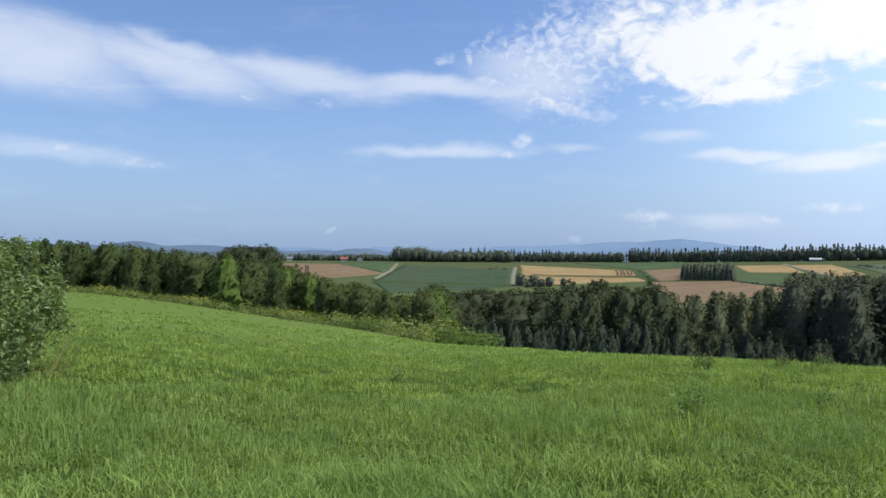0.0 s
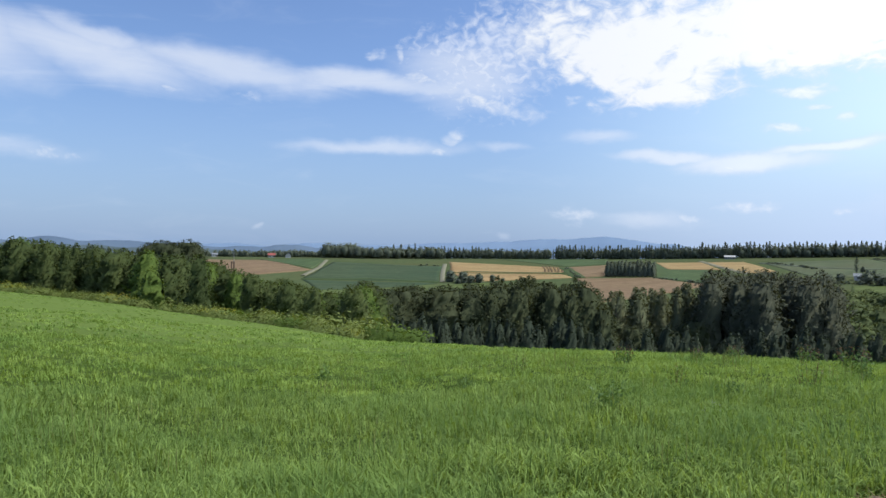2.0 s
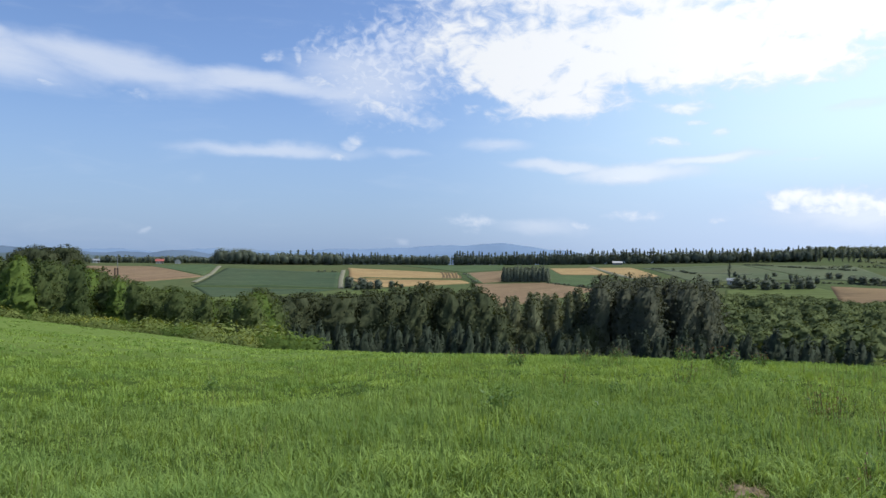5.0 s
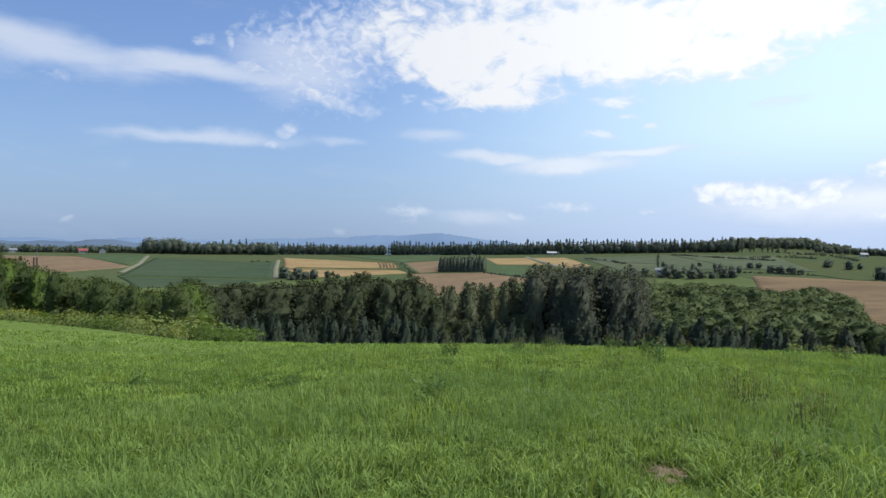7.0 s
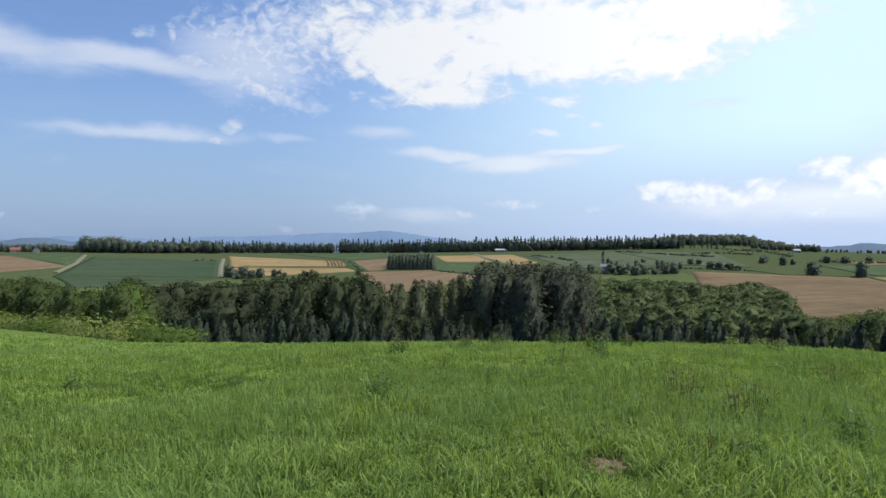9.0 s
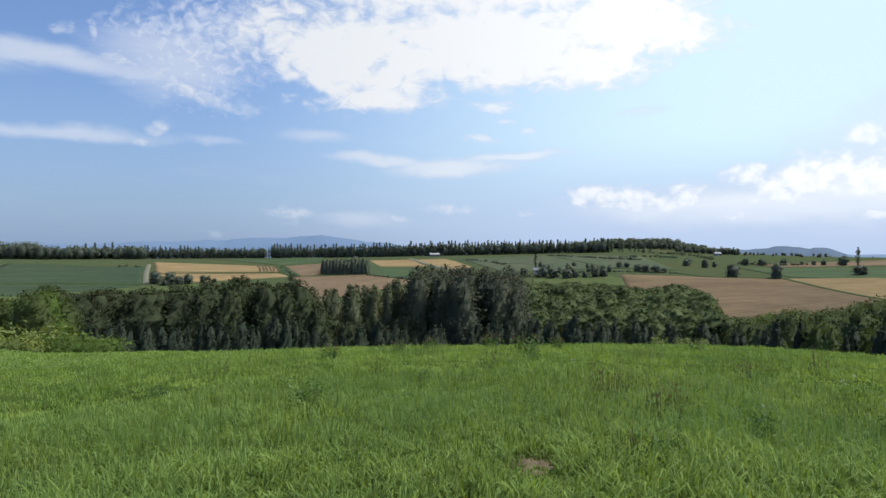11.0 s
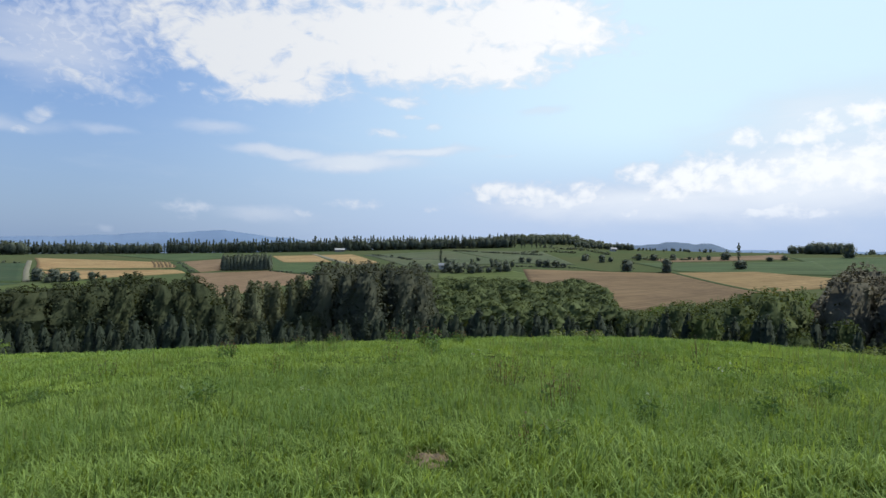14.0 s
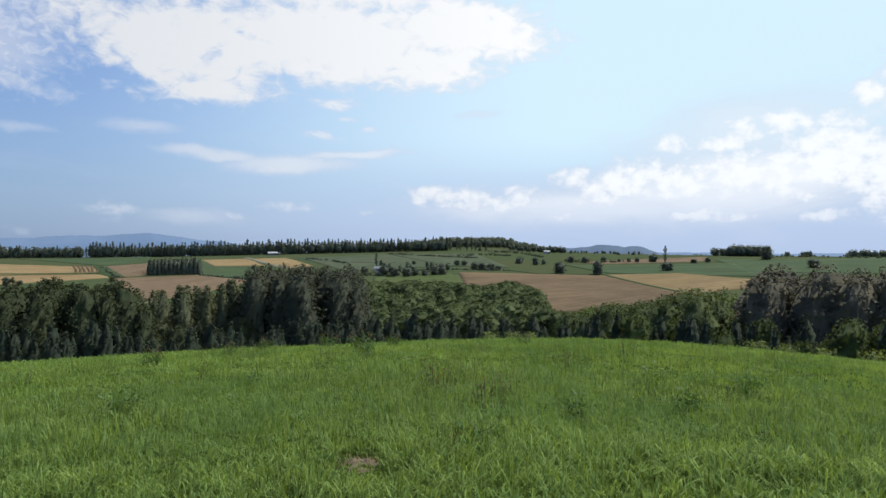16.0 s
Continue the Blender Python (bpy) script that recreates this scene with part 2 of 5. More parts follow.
# ---- materials ----
def material(name, dark, light, scale=1.0, rough=0.8, bump=0.0, bump_scale=20.0, through_light=0.0, island=0.0, per_object=0.0,
             coords="Object", detail=5, metal=0.0, patch=None, patch_scale=0.1, spec=0.3):
    """Two colours over noise, with a second, larger patch colour; leaves let light through."""
    m = bpy.data.materials.new(name)
    m.use_nodes = True
    nt = m.node_tree
    bsdf = nt.nodes["Principled BSDF"]
    out = nt.nodes["Material Output"]
    co = nt.nodes.new("ShaderNodeTexCoord").outputs[coords] if coords != "Position" else nt.nodes.new("ShaderNodeNewGeometry").outputs["Position"]

    def noise_at(s, d):
        n = nt.nodes.new("ShaderNodeTexNoise")
        n.inputs["Scale"].default_value, n.inputs["Detail"].default_value, n.inputs["Roughness"].default_value = s, d, 0.6
        nt.links.new(co, n.inputs["Vector"])
        return n.outputs["Fac"]

    def calc(op, a, b):
        n = nt.nodes.new("ShaderNodeMath")
        n.operation = op
        for i, v in enumerate((a, b)):
            if isinstance(v, bpy.types.NodeSocket):
                nt.links.new(v, n.inputs[i])
            else:
                n.inputs[i].default_value = v
        return n.outputs[0]

    def mixed(fac, a, b):
        n = nt.nodes.new("ShaderNodeMix")
        n.data_type = "RGBA"
        nt.links.new(fac, n.inputs[0])
        for i, v in ((6, a), (7, b)):
            if isinstance(v, bpy.types.NodeSocket):
                nt.links.new(v, n.inputs[i])
            else:
                n.inputs[i].default_value = (*v, 1)
        return n.outputs[2]

    def stretched(v, lo, hi):
        n = nt.nodes.new("ShaderNodeMapRange")
        n.inputs[1].default_value, n.inputs[2].default_value = lo, hi
        nt.links.new(v, n.inputs[0])
        return n.outputs[0]

    fac = stretched(noise_at(scale, detail), 0.28, 0.72)
    if island:
        r = nt.nodes.new("ShaderNodeNewGeometry").outputs["Random Per Island"]
        fac = calc("ADD", calc("MULTIPLY", fac, 1 - island), calc("MULTIPLY", r, island))
    if per_object:
        r = nt.nodes.new("ShaderNodeObjectInfo").outputs["Random"]
        fac = calc("ADD", calc("MULTIPLY", fac, 1 - per_object), calc("MULTIPLY", r, per_object))
    colour = mixed(fac, dark, light)
    if patch:
        colour = mixed(stretched(noise_at(patch_scale, 4), 0.42, 0.68), colour, patch)
    nt.links.new(colour, bsdf.inputs["Base Color"])
    bsdf.inputs["Roughness"].default_value, bsdf.inputs["Metallic"].default_value = rough, metal
    bsdf.inputs["Specular IOR Level"].default_value = spec
    if bump:
        b = nt.nodes.new("ShaderNodeBump")
        b.inputs["Strength"].default_value = bump
        nt.links.new(noise_at(bump_scale, 6), b.inputs["Height"])
        nt.links.new(b.outputs[0], bsdf.inputs["Normal"])
    if through_light:
        t = nt.nodes.new("ShaderNodeBsdfTranslucent")
        warm = nt.nodes.new("ShaderNodeMix")
        warm.data_type, warm.blend_type = "RGBA", "MULTIPLY"
        warm.inputs[0].default_value = 1.0
        nt.links.new(colour, warm.inputs[6])
        warm.inputs[7].default_value = (1.25, 1.14, 0.54, 1)
        nt.links.new(warm.outputs[2], t.inputs["Color"])
        mix = nt.nodes.new("ShaderNodeMixShader")
        mix.inputs[0].default_value = through_light
        nt.links.new(bsdf.outputs[0], mix.inputs[1])
        nt.links.new(t.outputs[0], mix.inputs[2])
        nt.links.new(mix.outputs[0], out.inputs["Surface"])
    return m


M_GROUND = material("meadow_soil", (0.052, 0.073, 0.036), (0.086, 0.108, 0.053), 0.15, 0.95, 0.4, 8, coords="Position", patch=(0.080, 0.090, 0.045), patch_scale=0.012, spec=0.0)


def ground_tint_within(m, radius, dark, light, fade=1.15):
    """Another ground tint, turf or darkened soil, within that many metres of the standpoint; further off the land as it
    was.
    """
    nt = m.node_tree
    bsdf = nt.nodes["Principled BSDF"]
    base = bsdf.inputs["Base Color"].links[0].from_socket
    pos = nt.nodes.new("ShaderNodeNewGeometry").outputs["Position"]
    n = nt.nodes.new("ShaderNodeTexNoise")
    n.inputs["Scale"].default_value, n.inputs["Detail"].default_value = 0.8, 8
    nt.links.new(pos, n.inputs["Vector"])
    near_tint = nt.nodes.new("ShaderNodeMix")
    near_tint.data_type = "RGBA"
    near_tint.inputs[6].default_value, near_tint.inputs[7].default_value = (*dark, 1), (*light, 1)
    nt.links.new(n.outputs["Fac"], near_tint.inputs[0])
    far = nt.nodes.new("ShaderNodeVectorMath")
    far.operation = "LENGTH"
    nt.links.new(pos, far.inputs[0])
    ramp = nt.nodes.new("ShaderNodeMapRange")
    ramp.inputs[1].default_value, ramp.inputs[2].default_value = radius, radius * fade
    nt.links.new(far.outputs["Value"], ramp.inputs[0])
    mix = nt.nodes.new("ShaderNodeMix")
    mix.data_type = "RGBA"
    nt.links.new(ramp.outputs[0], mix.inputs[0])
    nt.links.new(near_tint.outputs[2], mix.inputs[6])
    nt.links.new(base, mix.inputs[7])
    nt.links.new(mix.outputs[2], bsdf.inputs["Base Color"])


ground_tint_within(M_GROUND, 135, (0.090, 0.135, 0.036), (0.122, 0.172, 0.048))
# dark soil near by; its colour also paints in shade between the blades
ground_tint_within(M_GROUND, 13, (0.024, 0.042, 0.010), (0.052, 0.080, 0.018), 2.4)
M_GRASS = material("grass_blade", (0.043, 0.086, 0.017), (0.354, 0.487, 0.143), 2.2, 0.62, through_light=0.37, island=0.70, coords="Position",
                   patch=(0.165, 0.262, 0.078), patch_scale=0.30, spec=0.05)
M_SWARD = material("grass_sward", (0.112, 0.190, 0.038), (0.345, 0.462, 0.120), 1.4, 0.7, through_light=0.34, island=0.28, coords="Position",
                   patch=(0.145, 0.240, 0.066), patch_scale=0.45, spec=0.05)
M_STEM = material("grass_stem", (0.120, 0.180, 0.045), (0.300, 0.310, 0.120), 1.5, 0.7, through_light=0.2, island=0.7, coords="Position", spec=0.1)
M_STRAW = material("dry_grass", (0.22, 0.17, 0.08), (0.42, 0.34, 0.18), 2, 0.7, through_light=0.2, island=0.7, coords="Position")
M_SOIL = material("bare_soil", (0.085, 0.062, 0.040), (0.28, 0.215, 0.140), 22, 0.95, 0.8, 40, coords="Position")
M_BARK = material("bark", (0.035, 0.028, 0.022), (0.11, 0.09, 0.07), 6, 0.95, 0.6, 18)
M_PALE_BARK = material("pale_bark", (0.12, 0.085, 0.06), (0.26, 0.19, 0.14), 5, 0.9, 0.4, 18)
M_LEAF = material("broad_leaf", (0.028, 0.048, 0.018), (0.095, 0.122, 0.044), 0.5, 0.85, 0.5, 2.6, through_light=0.3, island=0.5, per_object=0.45, spec=0.1)
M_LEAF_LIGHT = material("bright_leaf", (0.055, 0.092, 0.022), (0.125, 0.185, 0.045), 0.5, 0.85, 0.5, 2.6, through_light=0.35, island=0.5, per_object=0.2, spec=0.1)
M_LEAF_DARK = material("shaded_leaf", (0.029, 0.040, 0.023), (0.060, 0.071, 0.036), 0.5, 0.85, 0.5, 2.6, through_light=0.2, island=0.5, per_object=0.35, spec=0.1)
M_NEEDLE = material("needles", (0.030, 0.041, 0.030), (0.048, 0.064, 0.042), 0.6, 0.85, 0.5, 2.6, through_light=0.15, island=0.45, per_object=0.35, spec=0.1)
M_TALL = material("dense_foliage", (0.048, 0.058, 0.044), (0.083, 0.091, 0.061), 0.6, 0.85, 0.5, 2.6, through_light=0.18, island=0.45, per_object=0.3, spec=0.1)
M_DOCK = material("dock_leaf", (0.056, 0.111, 0.032), (0.168, 0.267, 0.081), 2.0, 0.55, through_light=0.3, island=0.5, spec=0.2)
M_FRESH = material("fresh_weed_leaf", (0.095, 0.175, 0.032), (0.260, 0.390, 0.090), 2.0, 0.6, through_light=0.35, island=0.6, spec=0.2)
M_SCRUB = material("scrub_leaf", (0.036, 0.054, 0.024), (0.115, 0.145, 0.058), 0.45, 0.85, 0.5, 2.6, through_light=0.24, island=0.45, per_object=0.55, spec=0.1)
M_LARCH = material("larch_needles", (0.064, 0.079, 0.051), (0.137, 0.151, 0.083), 0.6, 0.85, 0.5, 2.6, through_light=0.25, island=0.5, per_object=0.3, spec=0.1)
M_FIR = material("fir_needles", (0.036, 0.048, 0.026), (0.068, 0.081, 0.040), 0.5, 0.85, 0.5, 2.6, through_light=0.2, island=0.5, per_object=0.35, spec=0.1)
M_DUN_LEAF = material("dull_leaf", (0.075, 0.074, 0.055), (0.142, 0.130, 0.091), 0.6, 0.85, 0.5, 2.6, through_light=0.12, island=0.2, per_object=0.3, spec=0.1)
# leaves of the far slope, lightened and blued to paint in distance haze
M_HAZED_LEAF = material("haze_paled_leaf", (0.079, 0.098, 0.082), (0.135, 0.159, 0.120), 0.08, 0.8, through_light=0.32, island=0.5, coords="Position", spec=0.1)
M_BUSH = material("shrub_leaf", (0.062, 0.108, 0.034), (0.230, 0.305, 0.118), 2.5, 0.45, through_light=0.33, island=0.6)
M_WEED = material("weed_leaf", (0.093, 0.133, 0.037), (0.220, 0.261, 0.082), 1.2, 0.6, through_light=0.3, island=0.5, per_object=0.3, spec=0.1)
M_YELLOW = material("yellow_flower", (0.28, 0.28, 0.03), (0.50, 0.46, 0.06), 3, 0.6, through_light=0.2, island=0.5)
M_REDDISH = material("seed_head", (0.10, 0.055, 0.034), (0.20, 0.115, 0.062), 3, 0.7, through_light=0.2, island=0.6)
M_WALL = material("pale_wall", (0.34, 0.34, 0.34), (0.46, 0.46, 0.46), 1.5, 0.8, 0.1, 10)
M_RED_ROOF = material("red_roof", (0.24, 0.065, 0.055), (0.31, 0.095, 0.08), 1.0, 0.5, 0.1, 10)
M_GREY_ROOF = material("grey_roof", (0.13, 0.14, 0.16), (0.24, 0.26, 0.29), 1.0, 0.5, 0.1, 10)
M_RUST = material("rusty_brick", (0.075, 0.050, 0.040), (0.13, 0.085, 0.065), 3, 0.85, 0.3, 12)
M_STEEL = material("dull_steel", (0.22, 0.22, 0.22), (0.36, 0.36, 0.36), 4, 0.5, metal=0.7)
M_PANE = material("window_pane", (0.03, 0.035, 0.04), (0.06, 0.07, 0.08), 4, 0.1, spec=0.6)
M_TRACK = material("farm_track", (0.111, 0.113, 0.072), (0.196, 0.187, 0.132), 0.3, 0.95, 0.3, 4, coords="Position")


def crop_material(name, dark, light, pitch, strength, wander=0.4, grain=0.12, patch=None):
    """A crop or stubble whose rows run along the field's own length (its UV, in metres)."""
    m = material(name, dark, light, grain, 0.9, 0.25, 0.9, coords="Position", patch=patch, patch_scale=0.018, spec=0.05)
    nt = m.node_tree
    bsdf = nt.nodes["Principled BSDF"]
    base = bsdf.inputs["Base Color"].links[0].from_socket
    uv = nt.nodes.new("ShaderNodeTexCoord").outputs["UV"]
    w = nt.nodes.new("ShaderNodeTexWave")
    w.wave_type, w.bands_direction = "BANDS", "Y"
    w.inputs["Scale"].default_value = 0.314 / pitch
    w.inputs["Distortion"].default_value, w.inputs["Detail"].default_value, w.inputs["Detail Scale"].default_value = wander, 2, 0.3
    nt.links.new(uv, w.inputs["Vector"])
    mix = nt.nodes.new("ShaderNodeMix")
    mix.data_type, mix.blend_type = "RGBA", "MULTIPLY"
    r = nt.nodes.new("ShaderNodeMapRange")
    r.inputs[3].default_value, r.inputs[4].default_value = 1 - 1.7 * strength, 1.0
    nt.links.new(w.outputs["Fac"], r.inputs[0])
    nt.links.new(base, mix.inputs[6])
    nt.links.new(r.outputs[0], mix.inputs[7])
    mix.inputs[0].default_value = 1.0
    # uneven ripeness in long streaks along the rows
    st = nt.nodes.new("ShaderNodeVectorMath")
    st.operation = "MULTIPLY"
    st.inputs[1].default_value = (0.012, 0.16, 1)
    nt.links.new(uv, st.inputs[0])
    sn = nt.nodes.new("ShaderNodeTexNoise")
    sn.inputs["Scale"].default_value, sn.inputs["Detail"].default_value, sn.inputs["Roughness"].default_value = 1.0, 8, 0.7
    nt.links.new(st.outputs[0], sn.inputs["Vector"])
    sr = nt.nodes.new("ShaderNodeMapRange")
    sr.inputs[1].default_value, sr.inputs[2].default_value, sr.inputs[3].default_value, sr.inputs[4].default_value = 0.3, 0.7, 0.58, 1.28
    nt.links.new(sn.outputs["Fac"], sr.inputs[0])
    uneven = nt.nodes.new("ShaderNodeMix")
    uneven.data_type, uneven.blend_type = "RGBA", "MULTIPLY"
    uneven.inputs[0].default_value = 1.0
    nt.links.new(mix.outputs[2], uneven.inputs[6])
    nt.links.new(sr.outputs[0], uneven.inputs[7])
    nt.links.new(uneven.outputs[2], bsdf.inputs["Base Color"])
    return m


M_VERGE = material("grass_verge", (0.036, 0.058, 0.024), (0.066, 0.095, 0.040), 0.3, 0.9, 0.3, 3, coords="Position", spec=0.05)
M_WHEAT = crop_material("ripe_wheat", (0.27, 0.190, 0.092), (0.36, 0.265, 0.135), 5, 0.12, patch=(0.30, 0.20, 0.10))
M_STUBBLE = crop_material("stubble", (0.169, 0.121, 0.075), (0.249, 0.177, 0.110), 6, 0.16, 0.8, patch=(0.197, 0.135, 0.087))
M_TAN = crop_material("golden_stubble", (0.214, 0.149, 0.074), (0.290, 0.207, 0.102), 6, 0.14, 0.8, patch=(0.237, 0.169, 0.084))
M_BROWN = crop_material("dry_stubble", (0.110, 0.078, 0.048), (0.175, 0.122, 0.072), 7, 0.14, 1.2, patch=(0.202, 0.142, 0.082))
M_POTATO = crop_material("dark_crop", (0.050, 0.074, 0.042), (0.074, 0.102, 0.054), 4, 0.15, patch=(0.050, 0.082, 0.046))
M_BEET = crop_material("green_crop", (0.060, 0.090, 0.042), (0.084, 0.116, 0.052), 4, 0.1, patch=(0.062, 0.098, 0.046))
M_HAY = crop_material("pale_hayfield", (0.070, 0.094, 0.054), (0.100, 0.124, 0.070), 9, 0.12, 0.8, patch=(0.100, 0.112, 0.064))
M_LIME = crop_material("lime_grass", (0.075, 0.103, 0.035), (0.105, 0.134, 0.046), 8, 0.08, patch=(0.089, 0.116, 0.044))
# ---- the lay of the land: a convex meadow brow, a wooded valley, a far slope of fields ----
GRID_AZ = np.arange(-180.0, 180.5, 0.5)
GRID_R = np.exp(np.linspace(math.log(0.5), math.log(4900.0), 420))


def round_the_compass(knots, values, sigma=4):
    """Values at bearings, spread over the compass and softened."""
    v = np.interp(GRID_AZ, knots, values)[:-1]
    k = np.exp(-0.5 * (np.arange(-24, 25) / sigma) ** 2)
    v = np.convolve(np.concatenate([v[-24:], v, v[:24]]), k / k.sum(), "valid")
    return np.append(v, v[0])


BEARINGS = [-180, -60, -28.5, -21.7, -13, -6, 0, 10, 20, 35, 50, 60, 75, 110, 180]
BROW_DIP = round_the_compass(BEARINGS, [3, 3, 3.08, 4.02, 5.5, 6.5, 7.5, 7.8, 7.75, 7.45, 6.85, 6.75, 7.3, 6, 3], 3)
BROW_R = round_the_compass(BEARINGS, [130, 130, 130, 105, 80, 60, 45, 30, 26, 24, 27, 26, 25, 60, 130], 3)
FAR_BEARINGS = [-180, -40, -30, -15, -5, 5, 20, 34, 43, 50, 60, 75, 180]
FAR_R = [190, 300, 480, 800, 1100, 1800, 4900]
FAR_Z = [
    round_the_compass(FAR_BEARINGS, [-8, -8, -8, -13, -22, -27, -28, -27, -27, -27, -27, -26, -8], 6),
    round_the_compass(FAR_BEARINGS, [-12, -12, -12, -22, -30, -33, -34, -33, -33, -32, -31, -30, -12], 6),
    round_the_compass(FAR_BEARINGS, [-14, -14, -14, -20, -26, -28, -27, -24, -22, -23, -23, -21, -14], 6),
    round_the_compass(FAR_BEARINGS, [-8, -8, -8, -9, -9, -8.4, -6.3, -1.2, 1.6, 0, -1.5, -1.2, -8], 6),
    round_the_compass(FAR_BEARINGS, [-18, -18, -18, -20, -20, -18, -16, -4, 9, 2, -5, -5, -18], 6),
    round_the_compass(FAR_BEARINGS, [-30, -30, -30, -30, -30, -30, -30, -30, -30, -30, -28, -26, -30], 6),
    np.full(len(GRID_AZ), -60.0),
]


def land_table():
    table = np.zeros((len(GRID_AZ), len(GRID_R)))
    for i in range(len(GRID_AZ)):
        dip, rb = math.tan(math.radians(BROW_DIP[i])), BROW_R[i]
        c, s = 1.6 / rb ** 2, dip - 3.2 / rb
        near = -s * GRID_R - c * GRID_R ** 2
        rn = min(1.6 * rb, 165)
        far = np.interp(np.log(GRID_R), np.log([rn] + FAR_R), [-s * rn - c * rn * rn] + [z[i] for z in FAR_Z])
        z = np.where(GRID_R < rn, near, far)
        k = np.exp(-0.5 * (np.arange(-20, 21) / 3.0) ** 2)
        soft = np.convolve(np.pad(z, 20, mode="edge"), k / k.sum(), "valid")
        m = np.clip((np.log(GRID_R) - math.log(rb)) / 0.35, 0, 1)
        table[i] = z * (1 - m) + soft * m - 0.15
    # the wooded knoll on the far ridge
    x, y = GRID_R[None, :] * np.sin(np.radians(GRID_AZ))[:, None], GRID_R[None, :] * np.cos(np.radians(GRID_AZ))[:, None]
    across, along = (x - 725) * 0.69 - (y - 680) * 0.72, (x - 725) * 0.72 + (y - 680) * 0.69
    return table + 8.0 * np.exp(-0.5 * (np.where(across < 0, across / 75, across / 42) ** 2 + (along / 110) ** 2))


LAND = land_table()


def land(x, y):
    """Height of the ground at x, y (arrays or numbers)."""
    x, y = np.asarray(x, float), np.asarray(y, float)
    a = (np.degrees(np.arctan2(x, y)) + 180) / 0.5
    r = np.clip(np.hypot(x, y), 0.5, 4899)
    b = (np.log(r) - math.log(0.5)) / (math.log(4900.0) - math.log(0.5)) * (len(GRID_R) - 1)
    i = np.clip(a.astype(int), 0, len(GRID_AZ) - 2)
    j = np.clip(b.astype(int), 0, len(GRID_R) - 2)
    u, v = a - i, b - j
    return (LAND[i, j] * (1 - u) + LAND[i + 1, j] * u) * (1 - v) + (LAND[i, j + 1] * (1 - u) + LAND[i + 1, j + 1] * u) * v


def polar(az, r):
    return r * math.sin(math.radians(az)), r * math.cos(math.radians(az))


# ---- mesh helpers ----
def mesh_of(name, verts, faces, mat, smooth=False):
    """A mesh from arrays: verts n x 3, faces n x 3 or n x 4."""
    verts, faces = np.asarray(verts, np.float32), np.asarray(faces, np.int32)
    me = bpy.data.meshes.new(name)
    k = faces.shape[1]
    me.vertices.add(len(verts))
    me.vertices.foreach_set("co", verts.ravel())
    me.loops.add(faces.size)
    me.loops.foreach_set("vertex_index", faces.ravel())
    me.polygons.add(len(faces))
    me.polygons.foreach_set("loop_start", np.arange(0, faces.size, k, dtype=np.int32))
    me.update(calc_edges=True)
    if smooth:
        me.polygons.foreach_set("use_smooth", np.ones(len(faces), bool))
    me.materials.append(mat)
    return me


def part(name, bm, mat, parent=None, label="", smooth=False):
    """One bmesh as one mesh object under a thing or a part."""
    me = bpy.data.meshes.new(name)
    bm.to_mesh(me)
    bm.free()
    me.materials.append(mat)
    if smooth:
        me.polygons.foreach_set("use_smooth", np.ones(len(me.polygons), bool))
    ob = new(name, me)
    if parent:
        ob.parent = parent
    return tagged(ob, label)


def mesh_part(name, me, parent=None, label=""):
    ob = new(name, me)
    if parent:
        ob.parent = parent
    return tagged(ob, label)


def tube(bm, points, radii, sides=7):
    """A tapered limb along points."""
    rings = []
    for i, (p, r) in enumerate(zip(points, radii)):
        p = Vector(p)
        way = (Vector(points[min(i + 1, len(points) - 1)]) - Vector(points[max(i - 1, 0)])).normalized()
        u = way.orthogonal().normalized()
        v = way.cross(u)
        rings.append([bm.verts.new(p + (u * math.cos(2 * math.pi * k / sides) + v * math.sin(2 * math.pi * k / sides)) * r) for k in range(sides)])
    for a, b in zip(rings, rings[1:]):
        for k in range(sides):
            bm.faces.new((a[k], a[(k + 1) % sides], b[(k + 1) % sides], b[k]))
    bm.faces.new(rings[-1])
    bm.faces.new(rings[0][::-1])


def box(bm, x0, x1, y0, y1, z0, z1, bevel=0.0):
    made = bmesh.ops.create_cube(bm, size=1.0, matrix=Matrix.Translation(((x0 + x1) / 2, (y0 + y1) / 2, (z0 + z1) / 2)) @ Matrix.Diagonal((x1 - x0, y1 - y0, z1 - z0, 1)))
    if bevel:
        edges = {e for v in made["verts"] for e in v.link_edges}
        bmesh.ops.bevel(bm, geom=list(edges), offset=bevel, segments=1, affect="EDGES")


